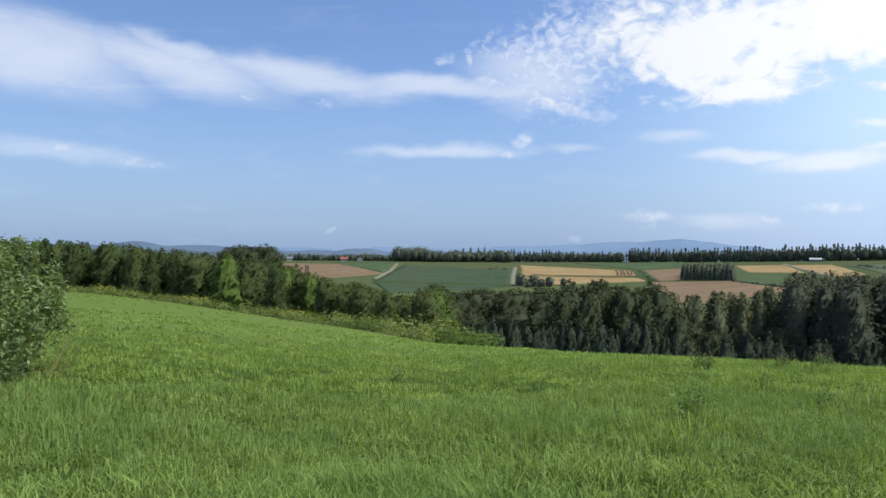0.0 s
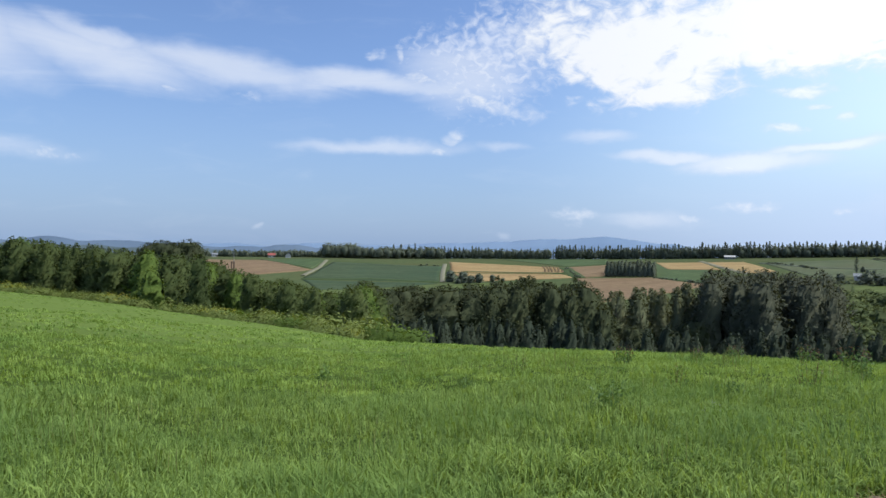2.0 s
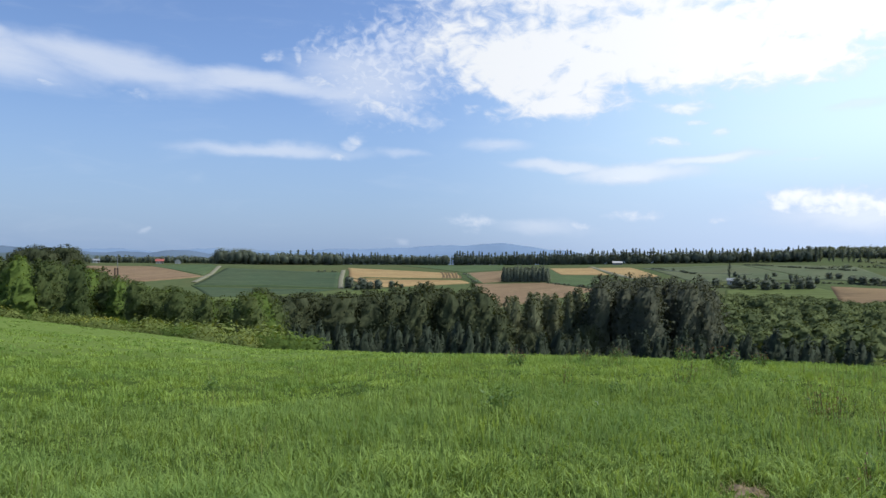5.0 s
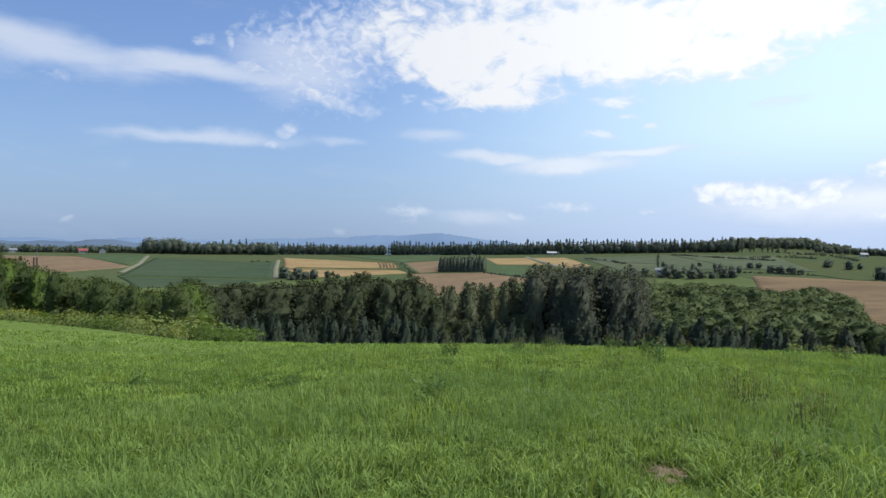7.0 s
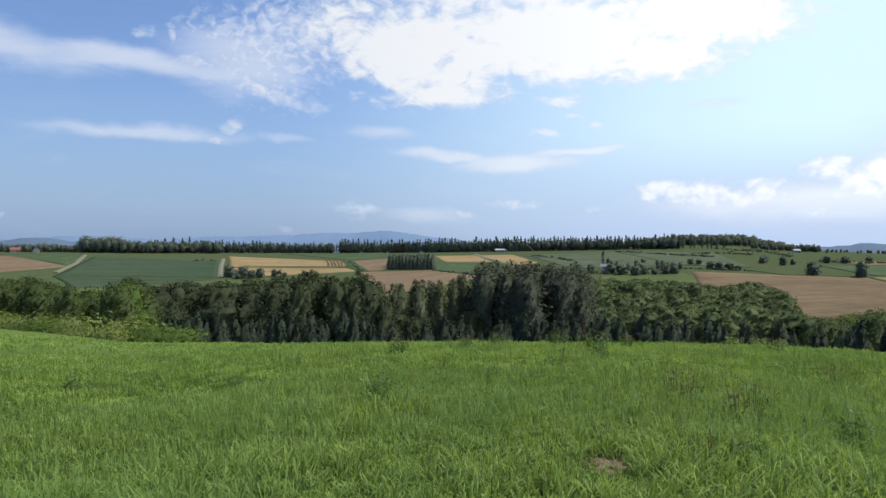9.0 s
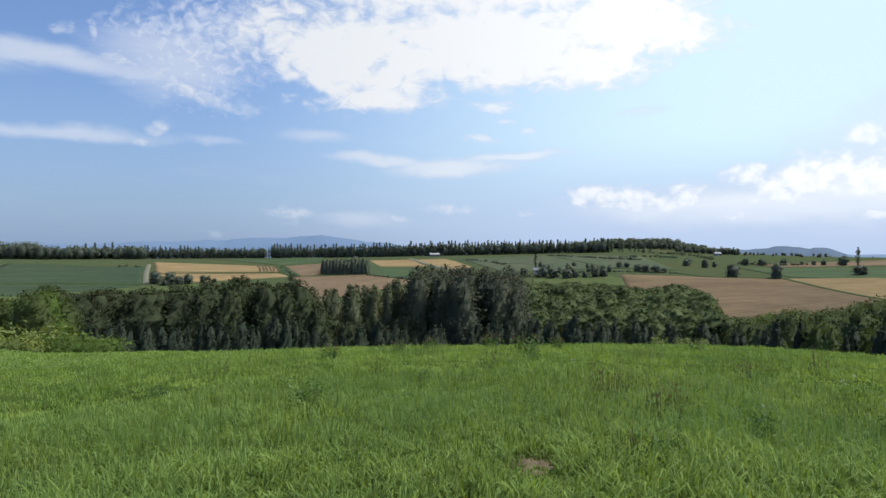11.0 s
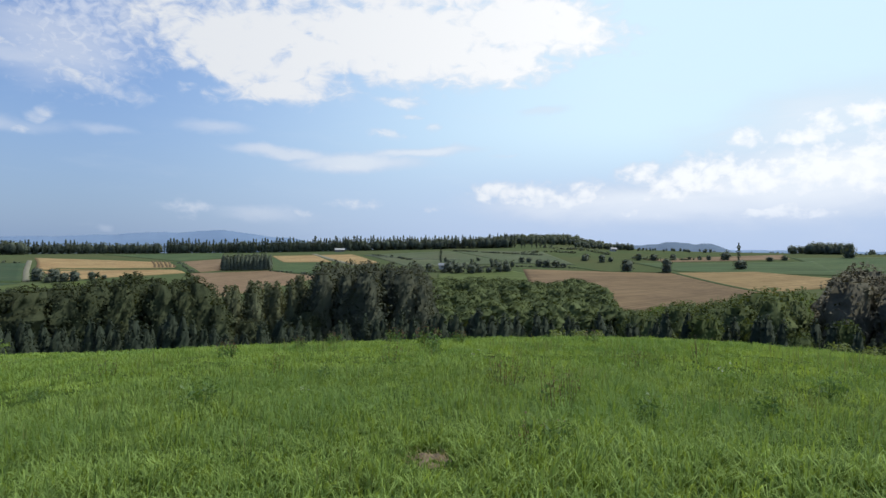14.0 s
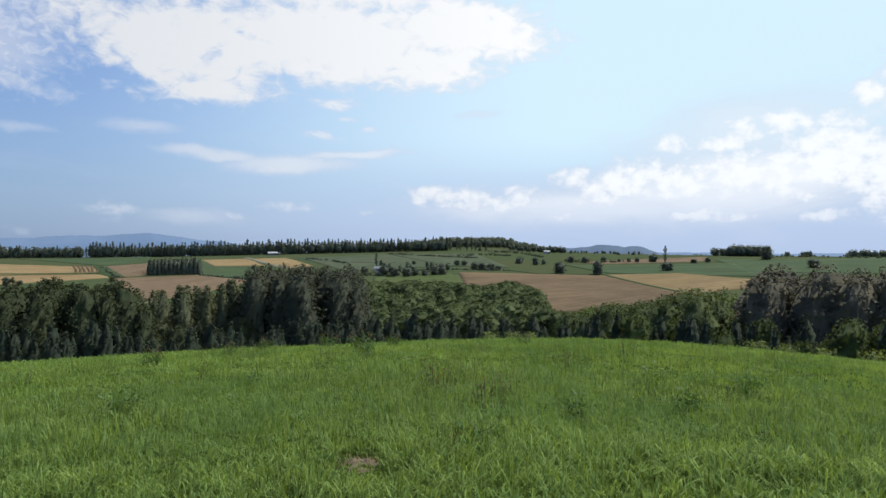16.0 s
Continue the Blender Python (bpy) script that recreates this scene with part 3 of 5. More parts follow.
# ---- the ground: one sheet to the horizon ----
def build_ground():
    az = np.concatenate([np.arange(-180, -45, 5), np.arange(-45, 95, 1.0), np.arange(95, 180, 5)]).astype(float)
    rr = np.concatenate([[0.5], np.exp(np.linspace(math.log(1.0), math.log(4850), 210))])
    a, r = np.meshgrid(np.radians(az), rr, indexing="ij")
    x, y = r * np.sin(a), r * np.cos(a)
    z = land(x, y)
    z = z + 0.035 * np.sin(x * 1.7 + 0.6 * y) * np.sin(y * 1.3 - 0.4 * x) * np.clip(r / 4, 0, 1) * np.clip(40 / r, 0, 1)
    verts = np.column_stack([x.ravel(), y.ravel(), z.ravel()])
    na, nr = len(az), len(rr)
    i, j = np.meshgrid(np.arange(na), np.arange(nr - 1), indexing="ij")
    k = (i + 1) % na
    faces = np.column_stack([(i * nr + j).ravel(), (i * nr + j + 1).ravel(), (k * nr + j + 1).ravel(), (k * nr + j).ravel()])
    centre = len(verts)
    verts = np.vstack([verts, [[0, 0, land(0, 0.5)]]])
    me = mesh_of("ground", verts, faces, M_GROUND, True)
    bm = bmesh.new()
    bm.from_mesh(me)
    bm.verts.ensure_lookup_table()
    for q in range(na):
        bm.faces.new((bm.verts[centre], bm.verts[q * nr], bm.verts[((q + 1) % na) * nr]))
    bmesh.ops.recalc_face_normals(bm, faces=bm.faces)
    bm.to_mesh(me)
    bm.free()
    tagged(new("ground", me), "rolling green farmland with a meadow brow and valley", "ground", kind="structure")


build_ground()


# ---- fields on the far slope ----
def field(name, corners, mat, label, category, height=0.5):
    """A crop standing on the land: corners (bearing, distance) far left, far right, near right, near left."""
    p = [np.array(polar(*c)) for c in corners]
    n, m = 28, 16
    verts, uv = [], []
    long_side, deep = np.linalg.norm(p[1] - p[0]), np.linalg.norm(p[3] - p[0])
    for j in range(m + 1):
        for i in range(n + 1):
            u, v = i / n, j / m
            q = (p[0] * (1 - u) + p[1] * u) * (1 - v) + (p[3] * (1 - u) + p[2] * u) * v
            wob = 1.6 * noise.noise((q[0] * 0.02, q[1] * 0.02, 3.0))
            rim = i in (0, n) or j in (0, m)
            q = q + np.array([wob, wob]) * (1.0 if rim else 0.4)
            verts.append((q[0], q[1], float(land(q[0], q[1])) + height + (0.0 if rim else 0.03)))
            uv.append((u * long_side, v * deep))
    w = n + 1
    faces = [(j * w + i, (j + 1) * w + i, (j + 1) * w + i + 1, j * w + i + 1) for j in range(m) for i in range(n)]
    ring = [i for i in range(w)] + [j * w + n for j in range(1, m + 1)] + [m * w + i for i in range(n - 1, -1, -1)] + [j * w for j in range(m - 1, 0, -1)]
    base = len(verts)
    for k in ring:
        x, y, z = verts[k]
        verts.append((x, y, z - height - 0.6))
        uv.append(uv[k])
    for a in range(len(ring)):
        b = (a + 1) % len(ring)
        faces.append((ring[a], ring[b], base + b, base + a))
    me = mesh_of(name, verts, faces, mat)
    layer = me.uv_layers.new(name="rows")
    idx = np.zeros(len(me.loops), np.int32)
    me.loops.foreach_get("vertex_index", idx)
    layer.data.foreach_set("uv", np.asarray(uv, np.float32)[idx].ravel())
    return tagged(new(name, me), label, category, kind="stuff")


# corners: bearing in degrees, distance in metres
field("stubble_field", [(-13.6, 706), (-8.6, 714), (-5.0, 601), (-10.7, 525)], M_STUBBLE, "tan stubble field beyond the woods", "field", 0.16)
field("crop_field", [(-9.1, 724), (-4.4, 764), (-4.0, 719), (-4.9, 612)], M_BEET, "bright green wedge of crop beside a track", "field", 0.20)
field("soy_field", [(-3.2, 702), (5.7, 657), (5.5, 528), (-5.7, 526)], M_POTATO, "large dark green crop field on the slope", "field", 0.24)
field("soy_field", [(-5.7, 518), (5.5, 520), (3.6, 499), (-4.4, 450)], M_POTATO, "dark green strip of crop below the hedge line", "field", 0.20)
field("pasture", [(-3.9, 485), (10.6, 529), (10.1, 477), (-5.8, 423)], M_LIME, "light green crescent of pasture above the trees", "field", 0.12)
field("wheat_field", [(6.3, 716), (16.0, 650), (15.7, 597), (6.5, 601)], M_WHEAT, "golden ripe wheat field with cut rows at one end", "field", 0.28)
field("wheat_field", [(6.5, 594), (15.7, 589), (16.7, 564), (8.3, 531)], M_WHEAT, "golden strip of half-cut wheat", "field", 0.24)
field("crop_field", [(10.7, 760), (19.4, 800), (19.2, 691), (16.1, 664)], M_BEET, "green crop strip below the poplar row", "field", 0.20)
field("stubble_field", [(16.2, 659), (19.2, 685), (19.1, 579), (17.3, 565)], M_STUBBLE, "small tan stubble field beside the tree block", "field", 0.16)
field("stubble_field", [(16.8, 561), (22.6, 568), (27.1, 521), (18.1, 409)], M_STUBBLE, "large bare tan stubble field above the woods", "field", 0.16)
field("crop_field", [(22.7, 720), (26.9, 661), (27.1, 524), (23.1, 564)], M_BEET, "green crop field between stubble fields", "field", 0.20)
field("stubble_field", [(23.0, 711), (26.4, 714), (27.9, 629), (24.0, 636)], M_WHEAT, "pale golden stubble strip near the poplars", "field", 0.28)
field("stubble_field", [(26.6, 713), (29.5, 715), (31.8, 613), (29.7, 601)], M_WHEAT, "pale golden stubble strip beside a track", "field", 0.28)
field("pasture", [(36.6, 521), (42.7, 541), (47.2, 488), (36.6, 482)], M_LIME, "light green pasture above the scrub slope", "field", 0.12)
field("stubble_field", [(43.7, 551), (55.5, 550), (62.4, 442), (47.0, 273)], M_BROWN, "broad brown stubble field across the valley", "field", 0.16)
field("stubble_field", [(55.7, 551), (61.4, 572), (69.4, 520), (62.5, 439)], M_TAN, "golden tan stubble field beside the brown one", "field", 0.24)
field("crop_field", [(52.5, 623), (65.5, 674), (67.3, 554), (55.9, 563)], M_BEET, "green crop field behind the stubble", "field", 0.20)
field("pasture", [(63.9, 716), (75.5, 782), (75.5, 589), (67.3, 554)], M_BEET, "green pasture running up to the skyline", "field", 0.16)
field("stubble_field", [(53.4, 661), (63.4, 769), (63.9, 699), (55.2, 640)], M_STUBBLE, "thin reddish stubble strip near the skyline", "field", 0.16)
field("hayfield", [(30.6, 708), (37.5, 747), (42.7, 594), (34.3, 568)], M_HAY, "pale mown hayfield on the far slope", "field", 0.12)
field("hayfield", [(37.7, 745), (45.2, 731), (48.0, 592), (42.9, 595)], M_HAY, "pale hayfield below the wooded knoll", "field", 0.12)


def track(name, line, width, mat, label):
    """A lane draped over the land along a line of (bearing, distance)."""
    p = [np.array(polar(*c)) for c in line]
    pts = [a * (1 - s) + b * s for a, b in zip(p, p[1:]) for s in np.linspace(0, 1, 14)]
    verts, faces = [], []
    for i, q in enumerate(pts):
        way = pts[min(i + 1, len(pts) - 1)] - pts[max(i - 1, 0)]
        way = way / max(np.linalg.norm(way), 1e-6)
        side = np.array([-way[1], way[0]]) * width / 2
        for k, d in ((q - side, 0.1), (q - side * 0.8, 0.55), (q + side * 0.8, 0.55), (q + side, 0.1)):
            verts.append((k[0], k[1], float(land(k[0], k[1])) + d))
    for i in range(len(pts) - 1):
        for k in range(3):
            faces.append((4 * i + k, 4 * i + k + 1, 4 * i + k + 5, 4 * i + k + 4))
    return tagged(new(name, mesh_of(name, verts, faces, mat)), label, "track", kind="structure")


track("track", [(-3.8, 729), (-4.4, 627), (-5.7, 547)], 4, M_TRACK, "pale farm track between crop fields")
track("track", [(6.0, 684), (5.8, 591), (5.8, 524)], 4, M_TRACK, "narrow farm track beside the wheat")
track("track", [(26.4, 729), (28.0, 649), (29.9, 593)], 5, M_TRACK, "pale farm track between stubble strips")
track("verge", [(-5.8, 521), (-0.2, 538), (5.5, 524)], 5, M_VERGE, "dark grassy verge between crop fields")
track("verge", [(55.6, 552), (62.5, 441)], 3.5, M_VERGE, "dark grassy verge between stubble fields")
track("verge", [(7.6, 608), (11.5, 600), (15.9, 598)], 5, M_VERGE, "dark green verge through the wheat")
track("verge", [(15.8, 652), (16.4, 608), (17.1, 561)], 12, M_VERGE, "dark green verge beside the wheat")
track("verge", [(47.9, 573), (50.2, 549), (55.7, 554)], 4, M_VERGE, "dark grassy verge above the brown field")
track("verge", [(30.6, 700), (34.3, 647), (38.4, 632)], 4, M_HAZED_LEAF, "dark hedge line across the hayfield")
track("swath", [(14.1, 665), (14.3, 633), (14.3, 604)], 2.2, M_BROWN, "narrow cut swath at the end of the wheat")
track("swath", [(14.4, 664), (14.6, 632), (14.6, 605)], 2.2, M_BROWN, "narrow cut swath at the end of the wheat")
track("swath", [(14.7, 661), (14.8, 632), (14.9, 605)], 2.2, M_BROWN, "narrow cut swath at the end of the wheat")
track("swath", [(15.0, 659), (15.1, 631), (15.2, 606)], 2.2, M_BROWN, "narrow cut swath at the end of the wheat")
track("swath", [(15.3, 656), (15.4, 630), (15.4, 606)], 2.2, M_BROWN, "narrow cut swath at the end of the wheat")
track("swath", [(15.6, 653), (15.7, 629), (15.7, 606)], 2.2, M_BROWN, "narrow cut swath at the end of the wheat")


# ---- trees ----
def leaf_mesh(name, centres, sizes, mat, rng, up=0.35, shape=0.55, out=None, wild=0.36, inner=()):
    """Many small kite-shaped leaf sprays; out: the way each one faces, wild: how far it strays from that."""
    n = len(centres)
    nrm = rng.normal(size=(n, 3))
    if out is None:
        nrm[:, 2] += up * np.sign(nrm[:, 2] + 1e-9) * 2
    else:
        nrm = out + nrm * wild + [0, 0, up]
    nrm /= np.linalg.norm(nrm, axis=1)[:, None]
    t = rng.normal(size=(n, 3))
    u = np.cross(nrm, t)
    u /= np.linalg.norm(u, axis=1)[:, None]
    v = np.cross(nrm, u)
    s = np.asarray(sizes).reshape(-1, 1)
    if out is not None:
        # sprays far off: one three-cornered face each, over the close inner foliage
        verts = np.empty((n, 3, 3))
        skew = rng.uniform(0.55, 0.95, (n, 1))
        verts[:, 0], verts[:, 1], verts[:, 2] = centres + u * s, centres - u * s * 0.5 + v * s * skew, centres - u * s * 0.5 - v * s * skew
        verts, faces = verts.reshape(-1, 3), np.arange(3 * n).reshape(n, 3)
        way = np.repeat(out + nrm * 0.5 + [0, 0, 0.4], 3, axis=0)
        for iv, jf, iw in inner:
            faces = np.vstack([faces, jf + len(verts)])
            verts, way = np.vstack([verts, iv]), np.vstack([way, iw])
        me = mesh_of(name, verts, faces, mat, True)
        me.normals_split_custom_set_from_vertices(way / (np.linalg.norm(way, axis=1)[:, None] + 1e-9))
        return me
    fold = nrm * s * 0.18
    verts = np.empty((n, 4, 3))
    verts[:, 0], verts[:, 2] = centres - u * s, centres + u * s
    verts[:, 1], verts[:, 3] = centres + v * s * shape + fold, centres - v * s * shape + fold
    return mesh_of(name, verts.reshape(-1, 3), np.arange(4 * n).reshape(n, 4), mat)


def lump_shape():
    bm = bmesh.new()
    bmesh.ops.create_icosphere(bm, subdivisions=1, radius=1.0)
    v, f = np.array([q.co[:] for q in bm.verts]), np.array([[w.index for w in q.verts] for q in bm.faces])
    bm.free()
    return v, f


LUMP_V, LUMP_F = lump_shape()


def round_crown(f):
    """Half-width of a broad crown, by height in it."""
    return np.where(f < 0.45, 0.70 + 0.30 * np.sin(np.clip(f / 0.45, 0, 1) * np.pi / 2), np.sqrt(np.clip(1 - ((f - 0.45) / 0.56) ** 2, 0, 1)))


def pointed_crown(power):
    """Half-width of a crown that tapers to a point; a low power keeps it full for longer."""
    return lambda f: np.clip(1 - f, 0, 1) ** power * (0.86 + 0.14 * np.clip(f / 0.15, 0, 1)) + 0.02


def crown_skin(rng, height, low, half, shape, lumps, grain):
    """The uneven outside of a crown: places and outward ways on a grid round it, bulging and hollowed by two grains of noise."""
    na, nz = 26, 30
    a, f = np.arange(na) * 2 * np.pi / na, np.linspace(0, 1, nz)
    off = rng.uniform(0, 50, 3)
    swell = np.empty((na, nz))
    for i in range(na):
        for j in range(nz):
            q = Vector((math.cos(a[i]) * half, math.sin(a[i]) * half, f[j] * (height - low))) / grain + Vector(off)
            swell[i, j] = noise.noise(q) + 0.8 * noise.noise(q * 2.4)
    reach = half * shape(f)[None, :] * np.clip(1 + lumps * swell, 0.35, 1.8)
    lean = rng.normal(size=2) * 0.03 * height
    p = np.empty((na, nz, 3))
    p[:, :, 0], p[:, :, 1] = reach * np.cos(a)[:, None] + lean[0] * f, reach * np.sin(a)[:, None] + lean[1] * f
    p[:, :, 2] = low + (height - low) * f[None, :] * (1 + 0.04 * swell * (1 - f[None, :]))
    ring = np.roll(p, -1, 0) - np.roll(p, 1, 0)
    rise = np.gradient(p, axis=1)
    w = np.cross(ring, rise)
    w /= np.linalg.norm(w, axis=2)[:, :, None] + 1e-6
    return p, w


def foliage(rng, p, w, leaves, leaf, mat, core=0.84, depth=0.9, wild=0.5):
    """Leaf sprays over the outside of a crown, and the close foliage inside it."""
    na, nz = p.shape[:2]
    girth = np.hypot(p[:, :, 0], p[:, :, 1]) + 0.04 * p[:, :, 2].max()
    weight = (girth / girth.sum()).ravel()
    k = rng.choice(na * nz, leaves, p=weight)
    i, j = k // nz, np.minimum(k % nz, nz - 2)
    u, v = rng.uniform(0, 1, (leaves, 1)), rng.uniform(0, 1, (leaves, 1))
    i2 = (i + 1) % na
    at = (p[i, j] * (1 - u) + p[i2, j] * u) * (1 - v) + (p[i, j + 1] * (1 - u) + p[i2, j + 1] * u) * v
    out = (w[i, j] * (1 - u) + w[i2, j] * u) * (1 - v) + (w[i, j + 1] * (1 - u) + w[i2, j + 1] * u) * v
    out = out * [0.7, 0.7, 1.0] + [0, 0, 0.35]
    at = at + out * leaf * rng.uniform(-1.3, 1.6, (leaves, 1)) * depth
    cp, cw = p[::2, ::3] * [core, core, 1.0], w[::2, ::3]
    ca, cz = cp.shape[:2]
    cp = cp + rng.normal(size=cp.shape) * leaf * 0.25
    q, r = np.meshgrid(np.arange(ca), np.arange(cz - 1), indexing="ij")
    q2 = (q + 1) % ca
    a, b, c, d = (q * cz + r).ravel(), (q2 * cz + r).ravel(), (q2 * cz + r + 1).ravel(), (q * cz + r + 1).ravel()
    faces = np.vstack([np.column_stack([a, b, c]), np.column_stack([a, c, d])])
    return leaf_mesh("crown", at, rng.uniform(0.6, 1.35, leaves) * leaf, mat, rng, 0.1, out=out, wild=wild, inner=[(cp.reshape(-1, 3), faces, cw.reshape(-1, 3) * [0.7, 0.7, 1.0] + [0, 0, 0.6])])


def crown_points(rng, n, height, low, half, clumps, top=0.55, spread=0.36):
    """Leaves gathered in clumps over an egg-shaped crown, leaving gaps between them."""
    mid = low + (height - low) * top * 0.85
    c = []
    while len(c) < clumps:
        q = rng.uniform(-1, 1, 3)
        d = np.linalg.norm(q)
        if 0.35 < d < 1.0:
            c.append(q)
    c = np.array(c)
    zz = np.where(c[:, 2] > 0, mid + c[:, 2] * (height - mid) * 0.86, mid + c[:, 2] * (mid - low) * 0.9)
    c = np.column_stack([c[:, 0] * half, c[:, 1] * half, zz])
    r = half * spread * rng.uniform(0.7, 1.35, clumps)
    k = rng.integers(0, clumps, n)
    d = rng.normal(size=(n, 3))
    d /= np.linalg.norm(d, axis=1)[:, None]
    d *= rng.uniform(0.72, 1.08, n)[:, None]
    pts = c[k] + d * r[k][:, None] * np.array([1, 1, 0.85])
    # the topmost sprays reach the tree's full height
    up = (height - low) / (np.quantile(pts[:, 2], 0.995) - low)
    pts[:, 2], c[:, 2] = low + (pts[:, 2] - low) * up, low + (c[:, 2] - low) * up
    bulk = pts - [0, 0, mid]
    bulk /= np.linalg.norm(bulk, axis=1)[:, None] + 1e-6
    return pts, c, 0.35 * d + 0.65 * bulk, r


def tree(label, seed, height, half, low, leaves, leaf, mat, bark, shape=round_crown, lumps=0.5, grain=1.6, core=0.84, wild=0.5, name="tree"):
    """A tapered trunk with limbs, and a lumpy crown of leaf sprays."""
    rng = np.random.default_rng(seed)
    ob = tagged(new(name), label, "tree")
    p, w = crown_skin(rng, height, low, half, shape, lumps, grain)
    bm = bmesh.new()
    top = p[:, -1].mean(0)
    tube(bm, [(0, 0, -0.6), (top[0] * 0.25, top[1] * 0.25, height * 0.3), (top[0] * 0.6, top[1] * 0.6, height * 0.6), (top[0], top[1], height * 0.97)],
         [height * 0.017, height * 0.012, height * 0.008, height * 0.002])
    for k in range(5):
        q = p[int(rng.integers(p.shape[0])), int(rng.integers(6, 22))]
        z = max(low * 0.8, q[2] - half * 0.6)
        tube(bm, [(top[0] * z / height, top[1] * z / height, z), (q[0] * 0.5, q[1] * 0.5, (z + q[2]) / 2), tuple(q * [0.96, 0.96, 1])], [height * 0.006, height * 0.004, height * 0.0015], 5)
    part("trunk", bm, bark, ob)
    mesh_part("crown", foliage(rng, p, w, leaves, leaf, mat, core, wild=wild), ob)
    return ob


def poplar(label, seed, height, half, leaves, leaf, mat, name="poplar_tree"):
    rng = np.random.default_rng(seed)
    tree = tagged(new(name), label, "tree")
    bm = bmesh.new()
    tube(bm, [(0, 0, -0.6), (0, 0, height * 0.5), (0, 0, height * 0.95)], [height * 0.02, height * 0.013, height * 0.004])
    for k in range(5):
        a, z = k * 2.4, height * (0.15 + 0.14 * k)
        tube(bm, [(0, 0, z), (half * 0.6 * math.cos(a), half * 0.6 * math.sin(a), z + height * 0.14)], [height * 0.005, height * 0.002], 4)
    part("trunk", bm, M_BARK, tree)
    f = rng.uniform(0, 1, leaves)
    width = half * np.sin(np.pi * np.clip(0.10 + 0.90 * f, 0, 1)) ** 0.6 * (0.75 + 0.35 * np.sin(f * 23 + seed))
    a, q = rng.uniform(0, 2 * np.pi, leaves), rng.uniform(0.2, 1, leaves) ** 0.5
    pts = np.column_stack([np.cos(a) * width * q, np.sin(a) * width * q, height * (0.07 + 0.92 * f)])
    mesh_part("crown", leaf_mesh("crown", pts, rng.uniform(0.6, 1.3, leaves) * leaf, mat, rng, 0.15, out=np.column_stack([np.cos(a), np.sin(a), 0 * a])), tree)
    return tree


def plant_at(proto, x, y, scale, turn, squeeze=1.0, lift=0.0):
    z = float(land(x, y)) + lift
    ob = copy_thing(proto, Matrix.Translation((x, y, z)) @ Matrix.Rotation(turn, 4, "Z"))
    ob.scale = (scale * squeeze, scale * squeeze, scale)
    return ob


def discard(protos):
    for p in protos:
        for o in list(p.children_recursive) + [p]:
            bpy.data.objects.remove(o)


# height of the tree line by bearing, degrees over the level
TREE_LINE = [(-48, 0.6), (-30, 0.5), (-25, 0.2), (-20, -0.3), (-14, -0.7), (-13, -1.2), (-11, -2.0), (-7.7, -2.7), (-5, -3.4), (-3.9, -3.8), (-2.2, -3.5),
             (-0.7, -3.0), (0.3, -3.4), (0.8, -3.75), (3, -3.25), (5.5, -3.4), (7.7, -3.3), (9.2, -2.9), (10, -2.6), (12.8, -2.25), (16.4, -2.35), (17.5, -2.75),
             (18.3, -3.2), (19.1, -4.05), (19.9, -3.3), (23.2, -2.55), (25, -2.3), (26, -2.9), (26.6, -3.3), (27.2, -1.8), (28.5, -1.6), (30.3, -1.45), (34, -1.5),
             (35.2, -2.0), (35.7, -2.6), (40.4, -2.45), (46, -2.9), (47.9, -2.3), (50.2, -3.1), (51.4, -4.7), (53, -5.1), (55.3, -4.4), (56.6, -4.15)]
TREE_LINE += [(57.5, -4.5), (59, -4.05), (60.5, -3.6), (63.5, -2.5), (65.1, -3.0), (66.4, -2.65), (66.7, -1.0), (75, -1.05), (82, -1.1)]
LINE_AZ, LINE_EL = zip(*TREE_LINE)


def tree_line(a):
    return math.tan(radians(float(np.interp(a, LINE_AZ, LINE_EL))))


def wood(seed, az0, az1, near, far, step, pick, tall, least, group, trim=1.0, share=1.0, line=None):
    """Trees scattered over a stretch of valley; near and far give distances by bearing; each tree stays below the tree line; share: how much of the way up to it from the brow; line: a tree line of their own, in degrees."""
    rng = np.random.default_rng(seed)
    r = min(near(az0), near(az1), near((az0 + az1) / 2))
    top = max(far(az0), far(az1), far((az0 + az1) / 2))
    row = 0
    while r < top:
        da = math.degrees(step / r)
        a = az0 + (row % 2) * da / 2
        while a < az1:
            aa, rr = a + rng.uniform(-0.32, 0.32) * da, r + rng.uniform(-0.32, 0.32) * step
            a += da
            if not (az0 <= aa <= az1) or rr < near(aa) or rr > far(aa):
                continue
            x, y = polar(aa, rr)
            dip = -math.tan(radians(float(np.interp(aa, GRID_AZ, BROW_DIP))))
            limit = tree_line(aa) if line is None else math.tan(radians(line))
            room = (1.6 + rr * (dip + share * (limit - dip)) - float(land(x, y))) * rng.uniform(0.88 if share == 1.0 else 0.62, 1.04) * trim
            lo, hi = tall
            h = min(rng.uniform(lo, hi), room)
            if h < least:
                continue
            proto, base = pick(aa, rr, rng)
            s = h / base
            t = plant_at(proto, x, y, s, rng.uniform(0, 6.28), rng.uniform(0.9, 1.15))
            t["group"] = group
        r += step * 0.87
        row += 1


